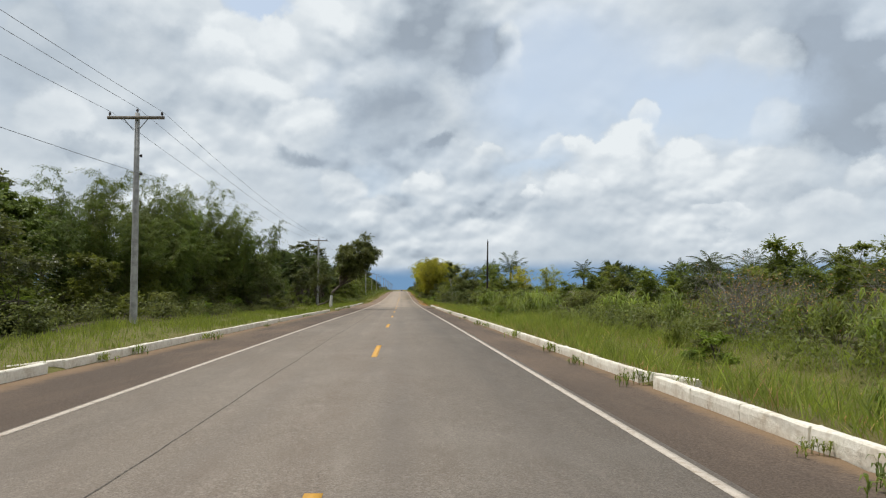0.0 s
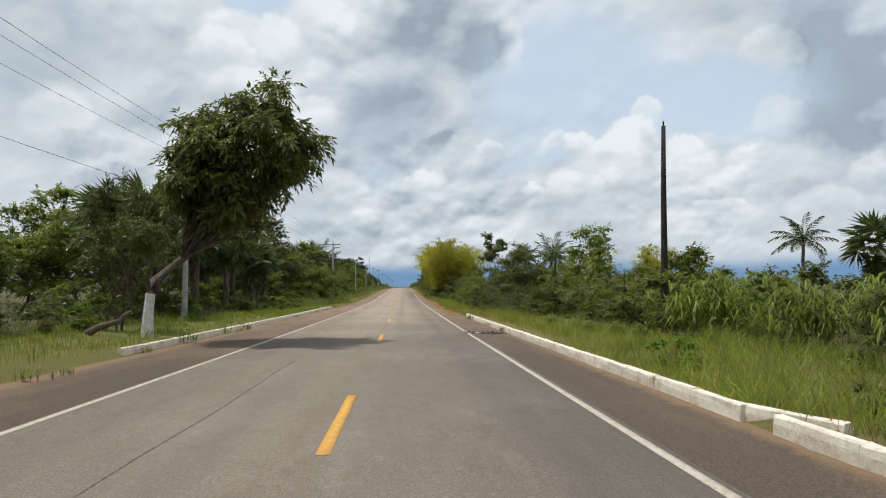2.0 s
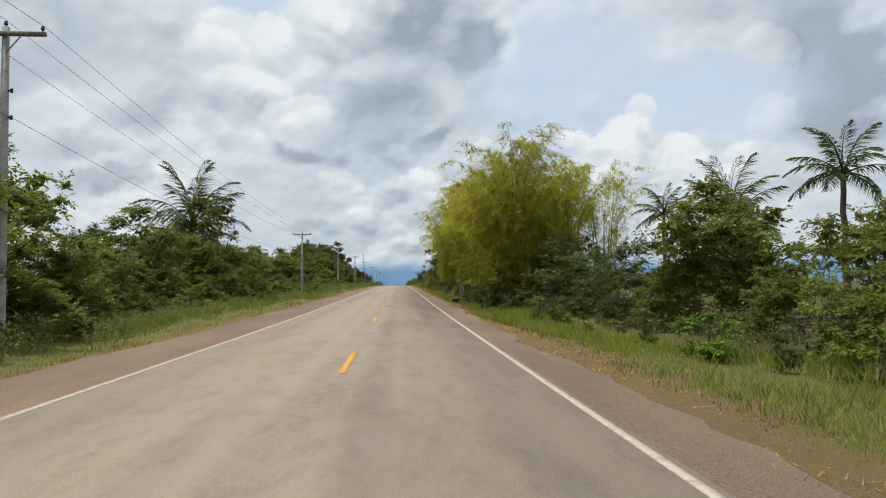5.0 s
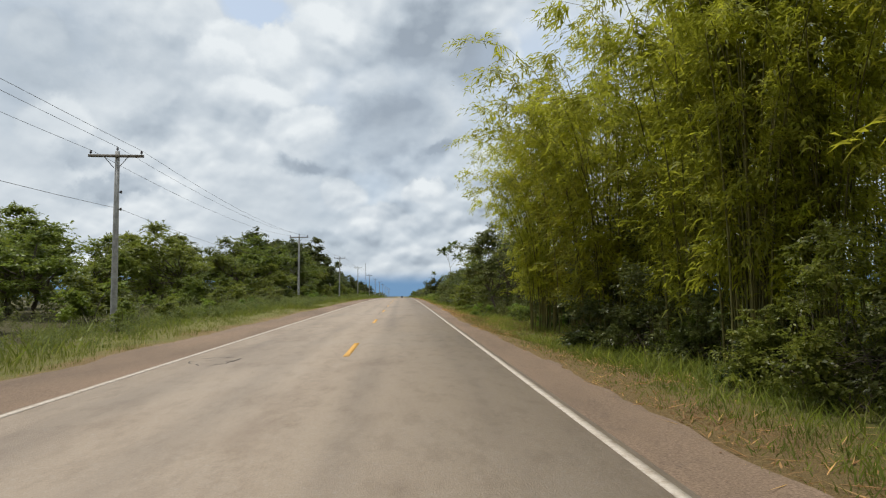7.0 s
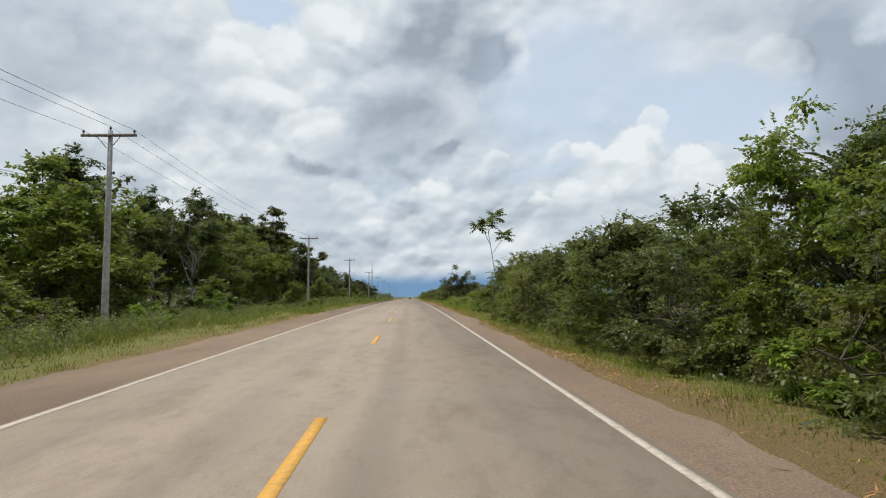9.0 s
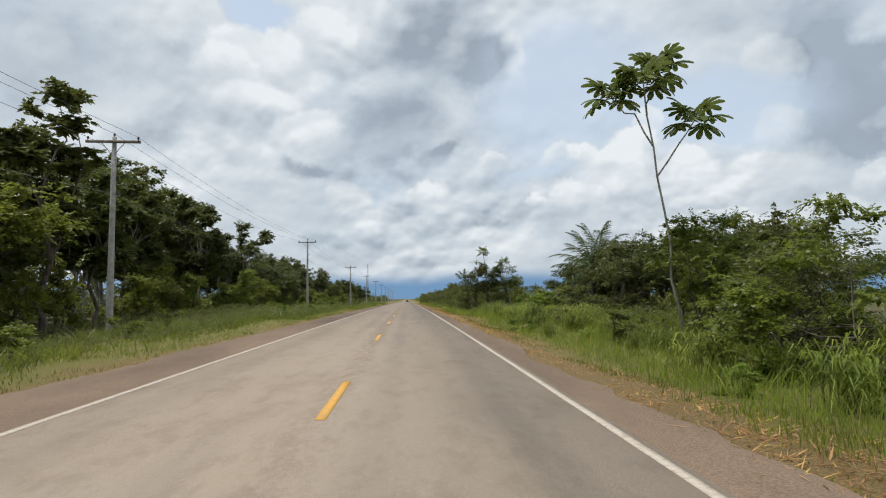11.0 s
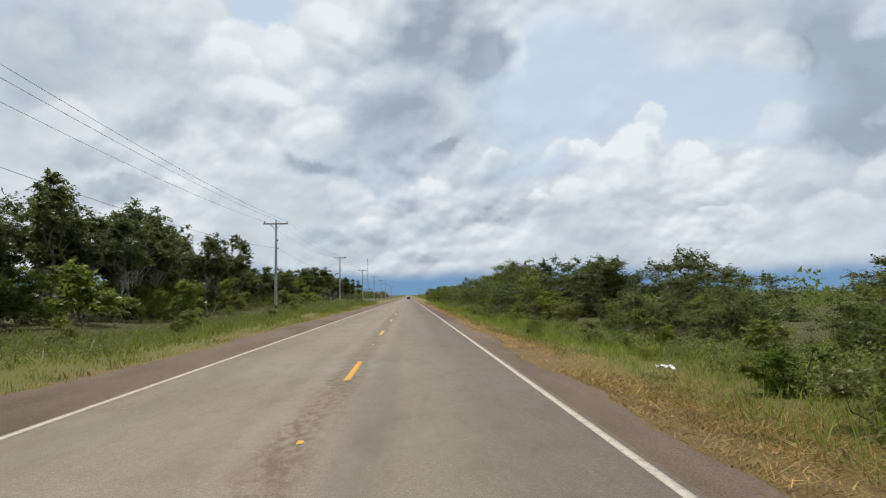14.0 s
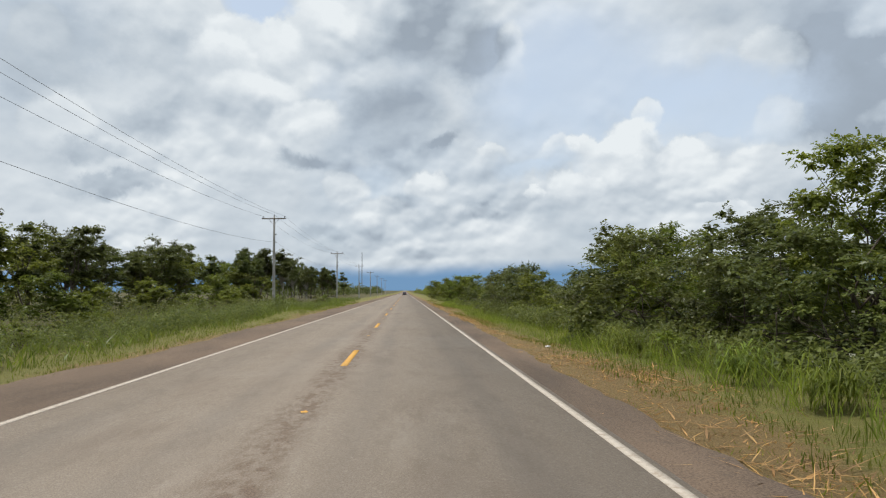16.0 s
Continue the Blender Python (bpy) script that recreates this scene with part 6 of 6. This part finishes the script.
def hull(name, rows, material, label=""):
    """A closed body lofted through cross-sections: y, half width, bottom, top."""
    bm = bmesh.new()
    rings = []
    for y, w, z0, z1 in rows:
        rings.append([bm.verts.new(c) for c in ((-w, y, z0), (-w * 1.02, y, (z0 + z1) / 2), (-w * 0.9, y, z1), (w * 0.9, y, z1), (w * 1.02, y, (z0 + z1) / 2), (w, y, z0))])
    for a, b in zip(rings, rings[1:]):
        for i in range(6):
            bm.faces.new((a[i], a[(i + 1) % 6], b[(i + 1) % 6], b[i]))
    bm.faces.new(rings[0][::-1])
    bm.faces.new(rings[-1])
    bmesh.ops.recalc_face_normals(bm, faces=bm.faces)
    bmesh.ops.bevel(bm, geom=bm.edges[:], offset=0.03, segments=1, affect="EDGES")
    return part(name, mesh_bm(name, bm, material), car, label)


hull("body", ((-2.1, 0.78, 0.35, 0.75), (-1.9, 0.86, 0.25, 0.95), (0, 0.88, 0.22, 0.98), (1.6, 0.86, 0.25, 0.95), (2.1, 0.76, 0.35, 0.72)), CAR_PAINT)
hull("roof", ((-1.6, 0.62, 1.2, 1.38), (-0.8, 0.64, 1.3, 1.50), (0.6, 0.64, 1.3, 1.49), (0.9, 0.6, 1.25, 1.40)), CAR_PAINT)
hull("cabin_glass", ((-1.85, 0.76, 0.94, 1.0), (-1.5, 0.70, 0.94, 1.32), (0.8, 0.70, 0.94, 1.36), (1.5, 0.74, 0.92, 0.98)), CAR_GLASS, "dark car windows")
for sx in (-0.8, 0.8):
    for yy in (-1.3, 1.3):
        s = Shape()
        s.tube(np.array([(sx - 0.1, yy, 0.31), (sx - 0.08, yy, 0.31), (sx + 0.08, yy, 0.31), (sx + 0.1, yy, 0.31)]), (0.2, 0.31, 0.31, 0.2), 16)
        part("wheel", smooth_shade(s.mesh("wheel", RUBBER)), car)
    s = Shape()
    s.box((sx * 0.82, -2.08, 0.78), (0.28, 0.06, 0.14))
    part("tail_light", s.mesh("tail_light", plain("tail_lens", (0.35, 0.01, 0.01), (0.45, 0.02, 0.02), 2.0, 0.2)), car, "red tail light")
car.matrix_basis = pose(1.0, 800.0, float(road_z(800.0)))
